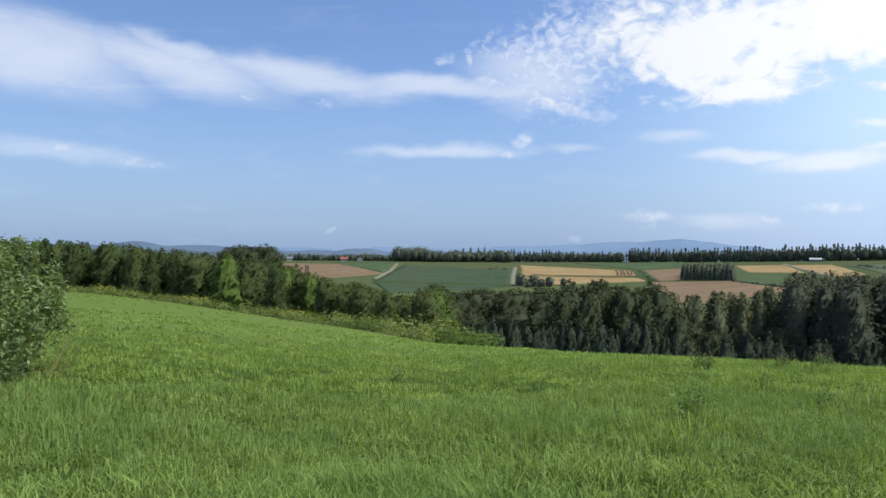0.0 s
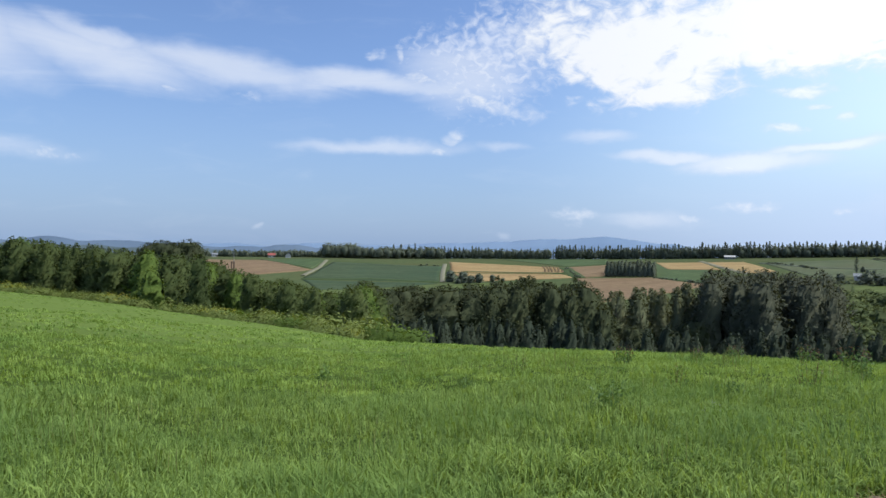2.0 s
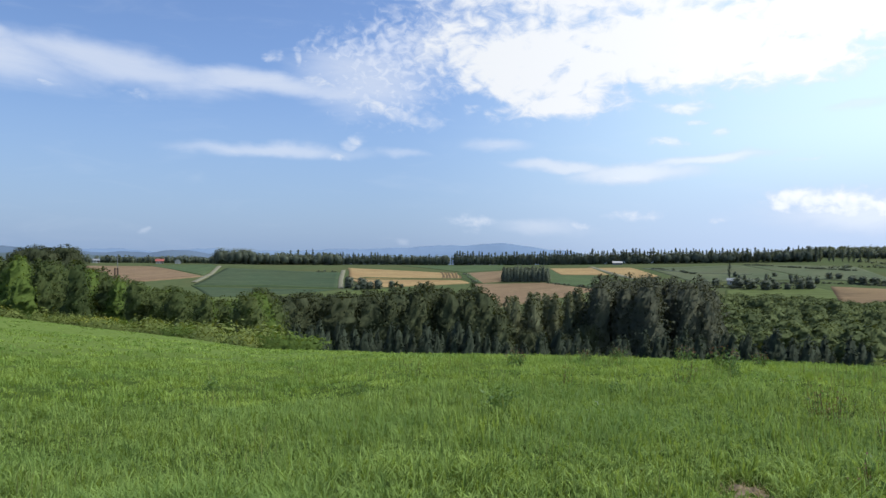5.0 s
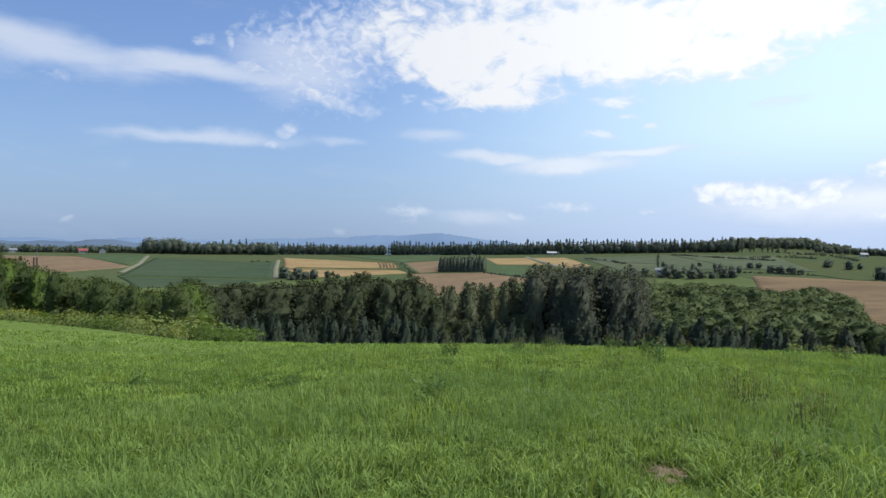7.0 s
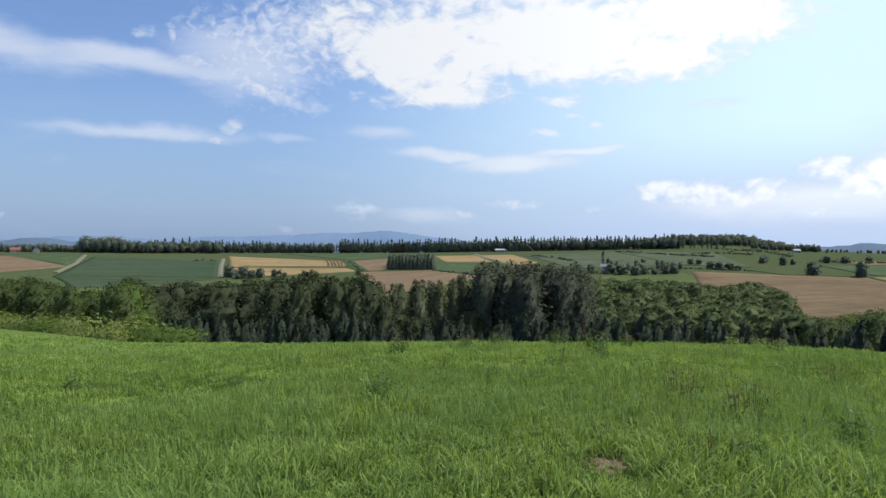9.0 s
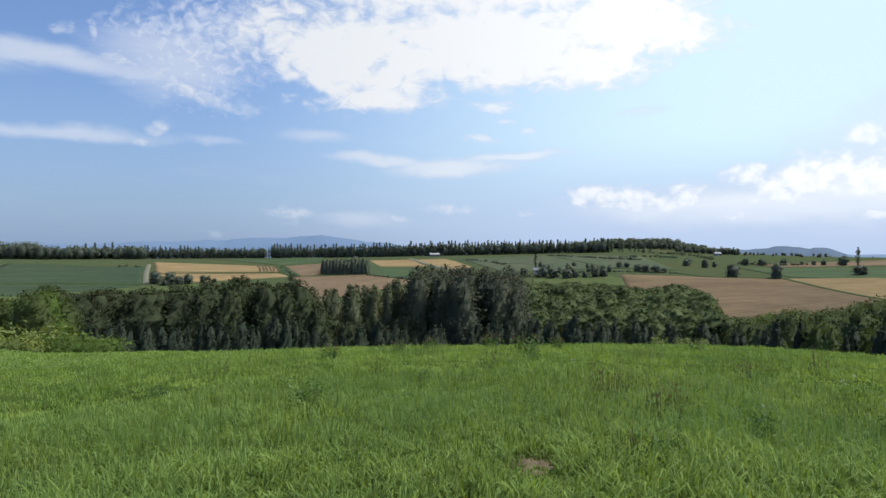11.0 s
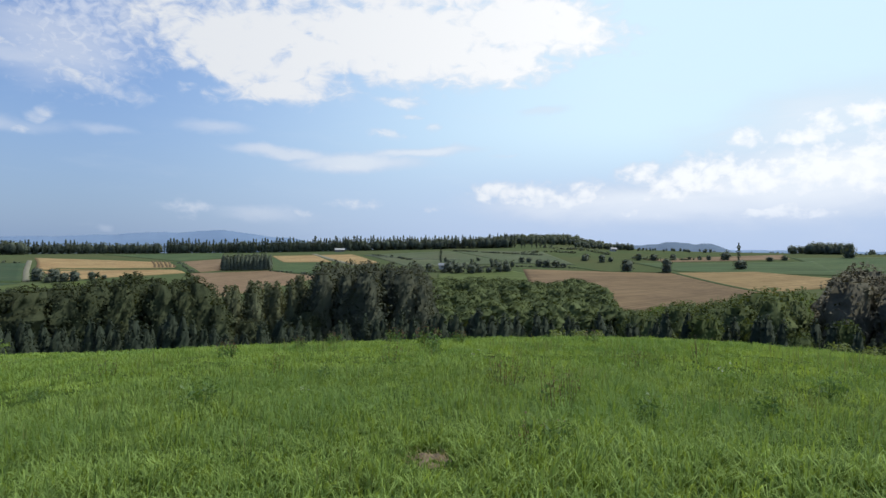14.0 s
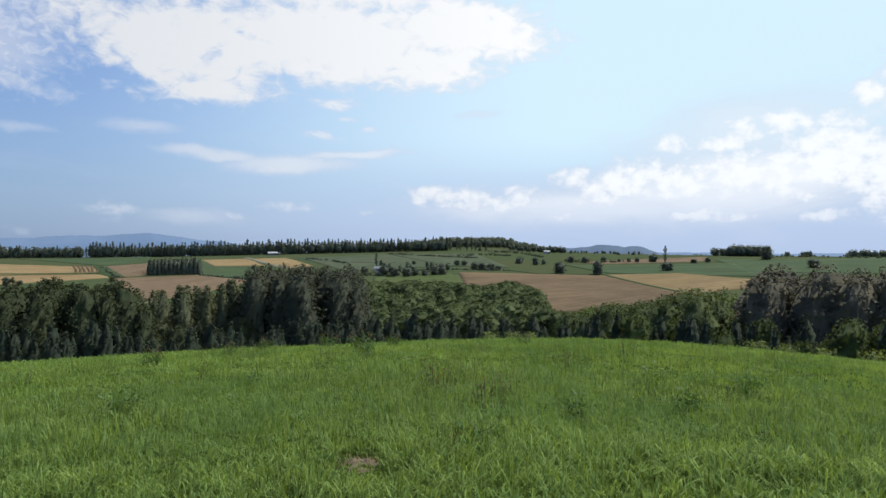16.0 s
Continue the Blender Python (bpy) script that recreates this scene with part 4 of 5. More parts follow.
P_BROAD = [tree("leafy green broadleaf tree at the meadow's edge", 11 + i, 9, 2.5, 0.2, 1150, 0.20, M_LEAF, M_BARK, lumps=0.75, grain=1.0, core=0.74, wild=0.7, name="broadleaf_tree") for i in range(3)]
P_POINTED = [tree("pointed leafy tree at the meadow's edge", 15 + i, 11, 2.6, 0.3, 1300, 0.20, M_LEAF, M_BARK, pointed_crown(0.55), 0.75, 1.0, 0.74, 0.7, name="birch_tree") for i in range(3)]
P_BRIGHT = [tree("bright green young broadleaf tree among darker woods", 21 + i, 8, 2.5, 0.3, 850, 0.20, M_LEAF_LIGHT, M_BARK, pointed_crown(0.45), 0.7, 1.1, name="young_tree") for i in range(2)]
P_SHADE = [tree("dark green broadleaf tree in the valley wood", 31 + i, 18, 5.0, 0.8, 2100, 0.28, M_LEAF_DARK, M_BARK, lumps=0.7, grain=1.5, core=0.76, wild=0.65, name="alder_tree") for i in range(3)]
P_SCRUB = [tree("low rounded broadleaf tree on the scrub slope", 41 + i, 7, 2.7, 0.1, 300, 0.32, M_SCRUB, M_BARK, lumps=0.7, grain=1.4, name="scrub_tree") for i in range(3)]
P_SPRUCE = [tree("dark pointed young spruce at the foot of the meadow", 51 + i, 12, 2.6, 0.1, 640, 0.27, M_NEEDLE, M_BARK, pointed_crown(0.75), 0.65, 1.0, name="spruce_tree") for i in range(3)]
P_LARCH = [tree("tall thin larch with a feathery crown", 61 + i, 19, 3.4, 1.0, 1600, 0.26, M_LARCH, M_PALE_BARK, pointed_crown(0.6), 0.75, 1.3, 0.66, 0.8, name="larch_tree") for i in range(3)]
P_TALL = [tree("tall dense dark conifer in a close stand", 71 + i, 22, 5.0, 0.8, 2600, 0.27, M_TALL, M_BARK, pointed_crown(0.42), 0.7, 1.4, 0.78, 0.7, name="tall_conifer") for i in range(3)]
P_FIR = [tree("mid-green pointed fir in the valley wood", 76 + i, 17, 4.5, 0.5, 1900, 0.27, M_FIR, M_BARK, pointed_crown(0.55), 0.7, 1.3, 0.76, 0.65, name="fir_tree") for i in range(3)]
P_EAST = [tree("round-headed green broadleaf tree in the eastern wood", 91 + i, 14, 3.9, 0.5, 1150, 0.29, M_SCRUB, M_BARK, lumps=0.65, grain=1.6, core=0.78, wild=0.6, name="maple_tree") for i in range(3)]
P_DUN = [tree("tall dull brownish-green tree in a close stand", 81 + i, 22, 5.0, 1.0, 1800, 0.33, M_DUN_LEAF, M_PALE_BARK, lumps=0.7, grain=1.7, name="elm_tree") for i in range(3)]


def edge(a):
    return float(np.interp(a, GRID_AZ, BROW_R))


def one_of(protos, base):
    return lambda a, r, rng: (protos[int(rng.integers(len(protos)))], base)


def west_mix(a, r, rng):
    if rng.uniform() < 0.10:
        return P_BRIGHT[int(rng.integers(2))], 8
    if rng.uniform() < 0.5:
        return P_POINTED[int(rng.integers(3))], 11
    return P_BROAD[int(rng.integers(3))], 9


def front_mix(a, r, rng):
    if rng.uniform() < 0.45:
        return P_BROAD[int(rng.integers(3))], 9
    return P_SPRUCE[int(rng.integers(3))], 12


def dell_mix(a, r, rng):
    if rng.uniform() < 0.2:
        return P_BRIGHT[int(rng.integers(2))], 8
    return P_BROAD[int(rng.integers(3))], 9


def valley_mix(a, r, rng):
    if rng.uniform() < (a - 7.0) / 4.0:
        return P_FIR[int(rng.integers(3))], 17
    return P_SHADE[int(rng.integers(3))], 18


def east_mix(a, r, rng):
    if rng.uniform() < 0.12:
        return P_BRIGHT[int(rng.integers(2))], 8
    return P_EAST[int(rng.integers(3))], 14


# the wood along the meadow's western edge
wood(1, -47, -13.0, lambda a: edge(a) * 1.13, lambda a: edge(a) * 1.13 + 22, 4.1, west_mix, (11, 16), 4, "trees of the western wood")
wood(14, -17.4, -13.9, lambda a: 395, lambda a: 425, 6.5, one_of(P_SHADE, 18), (22, 27), 9, "tall trees behind the western wood", line=0.38)
wood(2, -13.5, 0.5, lambda a: edge(a) * 1.17 + 3, lambda a: edge(a) * 1.35 + 45, 4.6, dell_mix, (6, 13), 2.2, "trees of the western wood")
# a pale young tree standing out at the wood's edge
t = polar(-17.0, edge(-17.0) * 1.08)
t = plant_at(P_BRIGHT[1], *t, (1.6 - edge(-17.0) * 1.08 * 0.032 - float(land(*t))) / 8, 1.0, 1.15)
t["group"] = "trees of the western wood"
# the valley wood below the brow
wood(3, -1.0, 19.0, lambda a: 118, lambda a: 127, 2.6, one_of(P_SPRUCE, 12), (9, 13.5), 3, "young spruces below the brow", share=0.50)
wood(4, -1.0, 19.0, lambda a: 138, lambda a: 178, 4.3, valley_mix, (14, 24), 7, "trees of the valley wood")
wood(5, 18.0, 27.2, lambda a: 150, lambda a: 172, 4.4, one_of(P_LARCH, 19), (16, 21), 9, "larches in the valley")
wood(12, 17.5, 27.4, lambda a: 138, lambda a: 150, 6.5, one_of(P_SHADE, 18), (9, 14), 6, "trees of the valley wood")
wood(6, 19.0, 36.0, lambda a: 120, lambda a: 129, 2.9, one_of(P_SPRUCE, 12), (8, 12.5), 3, "young spruces below the brow", share=0.40)
wood(7, 27.0, 35.3, lambda a: 142, lambda a: 182, 4.6, one_of(P_TALL, 22), (20, 25), 9, "tall conifers in the valley")
# the scrub slope beyond the valley and the woods to the east of it
wood(8, 35.4, 53.0, lambda a: 250, lambda a: 440, 7.8, one_of(P_SCRUB, 7), (5, 12), 3.5, "scrub trees on the far slope")
wood(13, 36.0, 54.0, lambda a: 122, lambda a: 131, 3.0, one_of(P_SPRUCE, 12), (9, 14), 3, "young spruces below the brow", share=0.42)
wood(9, 53.0, 82.0, lambda a: 122, lambda a: 131, 3.9, front_mix, (7, 12), 4, "young spruces below the brow")
wood(10, 52.5, 65.0, lambda a: 140, lambda a: 220, 6.0, east_mix, (12, 19), 5, "trees of the eastern wood")
wood(11, 67.3, 82.0, lambda a: 142, lambda a: 172, 5.0, one_of(P_DUN, 22), (19, 25), 9, "tall trees of the eastern stand")


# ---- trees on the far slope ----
P_POPLAR = [poplar("dark columnar poplar in a row on the ridge", 91 + i, 15, 2.3, 260, 0.60, M_HAZED_LEAF) for i in range(4)]
P_ROUND = [tree("round dark field tree on the far slope", 101 + i, 10, 4.2, 0.2, 420, 0.50, M_HAZED_LEAF, M_BARK, lumps=0.8, grain=2.0, name="field_tree") for i in range(3)]
P_BLOCK = [tree("dark plantation conifer in a square block", 111 + i, 16, 2.6, 0.6, 330, 0.6, M_HAZED_LEAF, M_BARK, pointed_crown(0.5), 0.35, 2.0, name="plantation_tree") for i in range(2)]
far_rng = np.random.default_rng(7)


def poplar_row(a0, a1, r0, r1, count, tall, group):
    for k in range(count):
        f = (k + far_rng.uniform(-0.25, 0.25)) / max(count - 1, 1)
        x, y = polar(a0 + (a1 - a0) * f, r0 + (r1 - r0) * f)
        t = plant_at(P_POPLAR[k % 4], x, y, tall / 15 * far_rng.uniform(0.78, 1.12), far_rng.uniform(0, 6), far_rng.uniform(0.8, 1.2))
        t["group"] = group


def field_tree(a, r, tall, squeeze=1.0, label=""):
    x, y = polar(a, r)
    t = plant_at(P_ROUND[int(far_rng.integers(3))], x, y, tall / 10, far_rng.uniform(0, 6), squeeze)
    tagged(t, label)
    return t


def far_wood(seed, a0, a1, r0, r1, count, tall, leaf, label, crown=0.30):
    """A distant wood that nobody could count: upright crowns of leaf sprays over the land."""
    rng = np.random.default_rng(seed)
    count = int(count * 1.4)
    pts, sizes, ways, inner = [], [], [], []
    for k in range(count):
        x, y = polar(rng.uniform(a0, a1), rng.uniform(r0, r1))
        h, n = tall * rng.uniform(0.62, 1.12), 52
        foot = np.array([x, y, float(land(x, y))])
        d = rng.normal(size=(n, 3))
        d /= np.linalg.norm(d, axis=1)[:, None]
        wide = crown * rng.uniform(0.75, 1.3)
        size = [h * wide, h * wide, h * 0.5]
        pts.append(foot + [0, 0, h * 0.48] + d * size * rng.uniform(0.8, 1.05, (n, 1)))
        ways.append(d)
        sizes.append(rng.uniform(0.6, 1.3, n) * leaf * 0.85)
        inner.append((foot + [0, 0, h * 0.45] + LUMP_V * size * rng.uniform(0.55, 0.9, (len(LUMP_V), 1)), LUMP_F + 12 * k, LUMP_V))
    inner = tuple(np.vstack([q[i] for q in inner]) for i in range(3))
    me = leaf_mesh("far_wood", np.vstack(pts), np.concatenate(sizes), M_HAZED_LEAF, rng, 0.2, out=np.vstack(ways), inner=[inner])
    return tagged(new("far_wood", me), label, "wood", kind="stuff")


poplar_row(5.7, 10.1, 790, 790, 18, 13.5, "poplars on the west ridge")
poplar_row(10.2, 14.9, 790, 790, 17, 11.5, "poplars on the west ridge")
poplar_row(15.2, 23.0, 790, 790, 36, 15, "poplars on the middle ridge")
poplar_row(23.2, 28.8, 790, 790, 26, 16, "poplars on the middle ridge")
poplar_row(28.9, 34.3, 790, 790, 21, 16, "poplars on the east ridge")
poplar_row(34.4, 42.7, 790, 790, 30, 15.5, "poplars on the east ridge")
poplar_row(42.7, 46.0, 790, 790, 9, 15, "poplars on the knoll ridge")
poplar_row(0.5, 5.5, 790, 790, 9, 16, "poplars on the west ridge")
far_wood(200, -4.0, -1.3, 785, 815, 60, 16.5, 1.3, "dense dark wood on the ridge")
far_wood(201, -1.3, 5.7, 775, 800, 110, 13, 1.3, "long dark wood on the ridge")
far_wood(202, 5.7, 14.9, 790, 805, 110, 11, 1.2, "low dark wood under the poplar row")
far_wood(203, 15.2, 23.0, 790, 805, 110, 12, 1.2, "low dark wood under the poplar row")
far_wood(204, 23.0, 28.8, 790, 808, 100, 12, 1.2, "low dark wood under the poplar row")
far_wood(205, 28.9, 43.1, 785, 815, 190, 13, 1.2, "dark wood along the ridge")
far_wood(206, 41.3, 48.2, 850, 960, 270, 10, 1.4, "dark wood over the knoll")
far_wood(218, 48.2, 50.2, 840, 940, 80, 7, 1.2, "dark wood down the knoll's side")
far_wood(219, 50.2, 52.3, 830, 900, 60, 4.5, 1.0, "low dark trees at the knoll's foot")
far_wood(207, -13.8, -4.0, 800, 900, 90, 9, 1.3, "scattered dark trees round the far farms")
far_wood(208, -14.1, -3.0, 1250, 1700, 220, 13, 1.8, "dark woods on the far plain")
far_wood(209, 58.4, 65.5, 1300, 1700, 90, 12, 1.8, "dark woods on the far plain")
far_wood(210, 51.8, 58.4, 790, 860, 24, 3.5, 0.8, "dark trees along the skyline")
far_wood(211, 65.1, 67.3, 795, 815, 90, 12, 1.0, "dark clump of trees on the skyline")
far_wood(212, 63.8, 65.2, 795, 830, 16, 9, 1.1, "dark clump of trees on the skyline")
far_wood(213, 73.0, 76.3, 1050, 1200, 60, 12, 1.5, "dark wooded rise on the skyline")
far_wood(214, 47.9, 52.5, 800, 850, 70, 7, 1.1, "dark trees on the knoll slope")
far_wood(215, 37.2, 42.9, 560, 580, 16, 6, 0.9, "dark thicket round the farmstead")
far_wood(216, 69.0, 70.8, 800, 815, 7, 6, 1, "small trees on the skyline")
far_wood(220, -32.0, -17.4, 400, 440, 130, 16, 1.1, "dark wood behind the meadow wood")
poplar_row(-24.0, -16.8, 420, 440, 18, 17.5, "poplars behind the meadow wood")

# single field trees: bearing, distance, height
field_tree(52.08, 556, 9.6, 1.1, "round dark tree in the green field")
field_tree(55.12, 553, 11.4, 0.75, "tall dark tree at the edge of the stubble")
field_tree(60.52, 593, 7.3, 1.4, "bushy dark tree in the green field")
field_tree(48.83, 642, 5.8, 1.2, "")
field_tree(50.14, 622, 7.2, 0.9, "")
field_tree(50.78, 629, 4.7, 1, "")
field_tree(52.99, 653, 6.5, 1, "")
field_tree(54.13, 656, 5.9, 1.3, "")
field_tree(55.61, 666, 5.5, 1.1, "")
field_tree(56.81, 671, 3.3, 1, "")
field_tree(57.56, 673, 3.9, 1, "")
field_tree(58.22, 673, 4.4, 1, "")
field_tree(59.44, 677, 7.2, 1.3, "")
field_tree(63.53, 684, 4.5, 1.4, "")
field_tree(62.54, 670, 3.9, 1.7, "")
field_tree(67.68, 724, 13.7, 0.9, "dark tree below the skyline clump")
field_tree(43.62, 605, 5.0, 1.2, "")
field_tree(44.20, 606, 4.5, 1.2, "")
field_tree(45.03, 573, 6.1, 1.1, "")
field_tree(45.68, 571, 6.1, 1.2, "")
field_tree(46.41, 573, 5.7, 1.3, "")
field_tree(47.05, 572, 3.8, 1.5, "")
field_tree(37.49, 536, 7.5, 1.2, "dark trees round a farmstead")
field_tree(38.38, 528, 7.8, 1.2, "dark trees round a farmstead")
field_tree(39.48, 525, 7.3, 1.1, "dark trees round a farmstead")
field_tree(40.13, 529, 5.7, 1, "")
field_tree(40.91, 529, 4.4, 1.2, "")
field_tree(41.77, 533, 7.5, 1, "")
field_tree(42.41, 535, 6.2, 1.1, "")
field_tree(35.91, 551, 5.4, 1.2, "")
field_tree(35.15, 544, 5.4, 1.2, "")
field_tree(40.03, 616, 3.5, 1.2, "")
field_tree(41.07, 616, 2.5, 1.2, "")
field_tree(37.30, 612, 4.5, 0.9, "")
field_tree(6.51, 529, 9.1, 0.95, "dark tree at the foot of the wheat")
field_tree(7.54, 523, 9.0, 1.1, "dark tree at the foot of the wheat")
field_tree(8.19, 523, 6.0, 1.1, "")
field_tree(8.83, 524, 7.3, 1, "dark tree at the foot of the wheat")
field_tree(9.98, 532, 5.7, 0.9, "")
field_tree(7.12, 518, 3.8, 1.3, "")
field_tree(10.80, 533, 3.1, 1.2, "")
field_tree(70.84, 634, 7.3, 1.4, "rounded tree behind the eastern stand")
field_tree(48.77, 633, 5.7, 1.2, "")
poplar_row(36.90, 36.90, 602, 602, 1, 11.9, "lone poplars in the fields")
poplar_row(60.38, 60.38, 671, 671, 1, 14.4, "lone poplars in the fields")


def hedge(line, count, tall, leaf, label):
    """An overgrown hedge line across the fields."""
    rng = np.random.default_rng(count)
    p = [np.array(polar(*c)) for c in line]
    pts, ways, sizes = [], [], []
    for k in range(count):
        f = rng.uniform(0, len(p) - 1)
        i = min(int(f), len(p) - 2)
        q = p[i] + (p[i + 1] - p[i]) * (f - i) + rng.normal(size=2) * 1.2
        h = tall * rng.uniform(0.3, 1.2)
        d = rng.normal(size=(22, 3))
        d /= np.linalg.norm(d, axis=1)[:, None]
        pts.append(np.array([q[0], q[1], float(land(q[0], q[1])) + h * 0.45]) + d * [h * 0.7, h * 0.7, h * 0.5])
        ways.append(d)
        sizes.append(rng.uniform(0.7, 1.3, 22) * leaf)
    me = leaf_mesh("hedge", np.vstack(pts), np.concatenate(sizes), M_HAZED_LEAF, rng, 0.2, out=np.vstack(ways))
    return tagged(new("hedge", me), label, "hedge", kind="stuff")


hedge([(31.1, 699), (33.4, 661), (34.3, 636)], 50, 1.8, 0.7, "dark overgrown hedge between fields")
hedge([(37.9, 744), (42.3, 695), (45.2, 682)], 90, 1.8, 0.7, "dark overgrown hedge between fields")
hedge([(38.8, 558), (43.5, 570), (48.0, 567)], 70, 1.5, 0.7, "dark overgrown hedge between fields")
hedge([(42.9, 695), (46.0, 725), (48.0, 715)], 30, 3, 0.7, "dark overgrown hedge between fields")
hedge([(34.8, 536), (37.9, 532), (42.7, 538)], 40, 3, 0.7, "dark overgrown hedge between fields")
hedge([(47.4, 778), (49.3, 750), (50.7, 707)], 30, 3.5, 0.7, "dark overgrown hedge between fields")
hedge([(45.1, 800), (46.5, 773), (47.9, 769)], 24, 2.5, 0.7, "dark overgrown hedge between fields")
hedge([(52.5, 665), (55.2, 659), (57.5, 671)], 36, 3, 0.7, "dark overgrown hedge between fields")
hedge([(67.4, 790), (71.2, 797), (75.0, 767)], 40, 3, 0.7, "dark overgrown hedge between fields")
hedge([(15.9, 652), (16.5, 600), (17.1, 561)], 24, 2, 0.7, "dark overgrown hedge between fields")
hedge([(22.6, 564), (25.0, 549), (26.9, 520)], 22, 1.8, 0.7, "dark overgrown hedge between fields")
hedge([(3.6, 654), (4.5, 669), (5.7, 657)], 12, 1.6, 0.7, "dark overgrown hedge between fields")


def plantation():
    for k in range(13):
        for j in range(5):
            x, y = polar(19.32 + (22.89 - 19.32) * (k + far_rng.uniform(-0.2, 0.2)) / 12, 575 + 8 * j)
            t = plant_at(P_BLOCK[(k + j) % 2], x, y, far_rng.uniform(0.62, 0.76) * (0.86 if j == 4 or k == 12 else 1.0), far_rng.uniform(0, 6), 1.25)
            t["group"] = "square block of plantation trees"


plantation()
discard(P_BROAD + P_BRIGHT + P_SHADE + P_SCRUB + P_SPRUCE + P_LARCH + P_TALL + P_FIR + P_EAST + P_DUN + P_POINTED + P_POPLAR + P_ROUND + P_BLOCK)


# ---- hills on the horizon, their haze painted in as blue ----
def far_hills(name, a0, a1, r, peaks, mat, label, base=-75.0):
    """A long ridge of distant hills: peaks (bearing, height in degrees, half-width)."""
    n = 260
    verts, faces = [], []
    for i in range(n + 1):
        a = a0 + (a1 - a0) * i / n
        e = max(-0.6 + (h + 0.6) * math.exp(-0.5 * ((a - c) / w) ** 2) for c, h, w in peaks)
        e += 0.10 * noise.noise((a * 0.5, r * 0.01, 0.0)) + 0.05 * noise.noise((a * 1.7, r * 0.01, 5.0)) + 0.015 * noise.noise((a * 9.0, r * 0.01, 9.0))
        for k, (f, d) in enumerate(((0.0, -260), (0.55, -120), (1.0, 0), (0.4, 110))):
            x, y = polar(a, r + d)
            verts.append((x, y, base + (r * math.tan(radians(e)) + 1.6 - base) * f))
    for i in range(n):
        for k in range(3):
            faces.append((4 * i + k, 4 * i + 4 + k, 4 * i + 5 + k, 4 * i + k + 1))
    return tagged(new(name, mesh_of(name, verts, faces, mat, True)), label, "hills", kind="structure")


# air haze is painted into the base colours, bluer and paler for farther ridges
M_HILL_NEAR = material("hazed_wooded_hill", (0.045, 0.070, 0.085), (0.075, 0.105, 0.118), 0.006, 0.95, coords="Position")
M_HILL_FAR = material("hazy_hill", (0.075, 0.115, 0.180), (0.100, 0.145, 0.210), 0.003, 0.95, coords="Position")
M_HILL_FAINT = material("haze_paled_hill", (0.128, 0.196, 0.312), (0.152, 0.224, 0.340), 0.002, 0.95, coords="Position")
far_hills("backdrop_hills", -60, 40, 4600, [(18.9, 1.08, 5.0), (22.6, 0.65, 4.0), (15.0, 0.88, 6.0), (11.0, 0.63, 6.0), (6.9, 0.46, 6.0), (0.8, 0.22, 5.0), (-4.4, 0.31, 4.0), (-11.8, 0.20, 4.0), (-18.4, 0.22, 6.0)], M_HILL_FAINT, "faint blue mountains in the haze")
far_hills("backdrop_hills", -60, 20, 3600, [(-6.8, 0.15, 2.6), (-10.0, -0.02, 3.0), (-3.0, 0.00, 3.0), (1.7, -0.06, 4.0), (-15.8, 0.16, 4.0), (-19.7, 0.29, 5.0), (-24.2, 0.55, 2.4), (-28.7, 0.31, 4.0)], M_HILL_FAR, "wooded hills beyond the farms, tinted blue for haze")
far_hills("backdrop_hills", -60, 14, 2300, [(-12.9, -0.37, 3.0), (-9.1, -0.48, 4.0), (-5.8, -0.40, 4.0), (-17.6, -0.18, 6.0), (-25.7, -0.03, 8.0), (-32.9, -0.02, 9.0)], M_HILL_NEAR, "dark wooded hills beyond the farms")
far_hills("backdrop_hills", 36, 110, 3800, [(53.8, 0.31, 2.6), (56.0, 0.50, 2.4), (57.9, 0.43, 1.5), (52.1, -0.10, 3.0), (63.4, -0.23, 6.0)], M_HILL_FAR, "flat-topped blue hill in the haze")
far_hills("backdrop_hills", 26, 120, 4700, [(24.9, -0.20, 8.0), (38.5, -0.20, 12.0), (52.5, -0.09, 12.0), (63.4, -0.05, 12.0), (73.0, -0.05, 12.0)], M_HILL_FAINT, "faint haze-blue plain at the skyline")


# ---- the shrub, weeds and flowers of the meadow ----
def shrub(label, seed, az0, r0, height, half, leaves, leaf, mat, name="shrub", clumps=26, low=0.05):
    rng = np.random.default_rng(seed)
    ob = tagged(new(name), label, "shrub")
    pts, c, out, clump_r = crown_points(rng, leaves, height, low, half, clumps, 0.5, 0.34)
    bm = bmesh.new()
    for q in c[:: max(1, clumps // 12)]:
        tube(bm, [(q[0] * 0.1, q[1] * 0.1, -0.1), (q[0] * 0.45, q[1] * 0.45, q[2] * 0.5), tuple(q)], [height * 0.009, height * 0.006, height * 0.003], 5)
    part("stems", bm, M_BARK, ob)
    # upright shoots that break the outline
    shoots = []
    for k in range(clumps):
        q = c[k]
        if q[2] > height * 0.5:
            f = rng.uniform(0, 1, 26)[:, None]
            tip = q + np.array([rng.normal() * 0.08, rng.normal() * 0.08, 0.22]) * height
            shoots.append(q + (tip - q) * f + rng.normal(size=(26, 3)) * 0.022 * height)
    pts = np.vstack([pts] + shoots)
    mesh_part("crown", leaf_mesh("crown", pts, rng.uniform(0.55, 1.3, len(pts)) * leaf, mat, rng, 0.2, 0.42), ob)
    x, y = polar(az0, r0)
    ob.matrix_basis = Matrix.Translation((x, y, float(land(x, y))))
    return ob


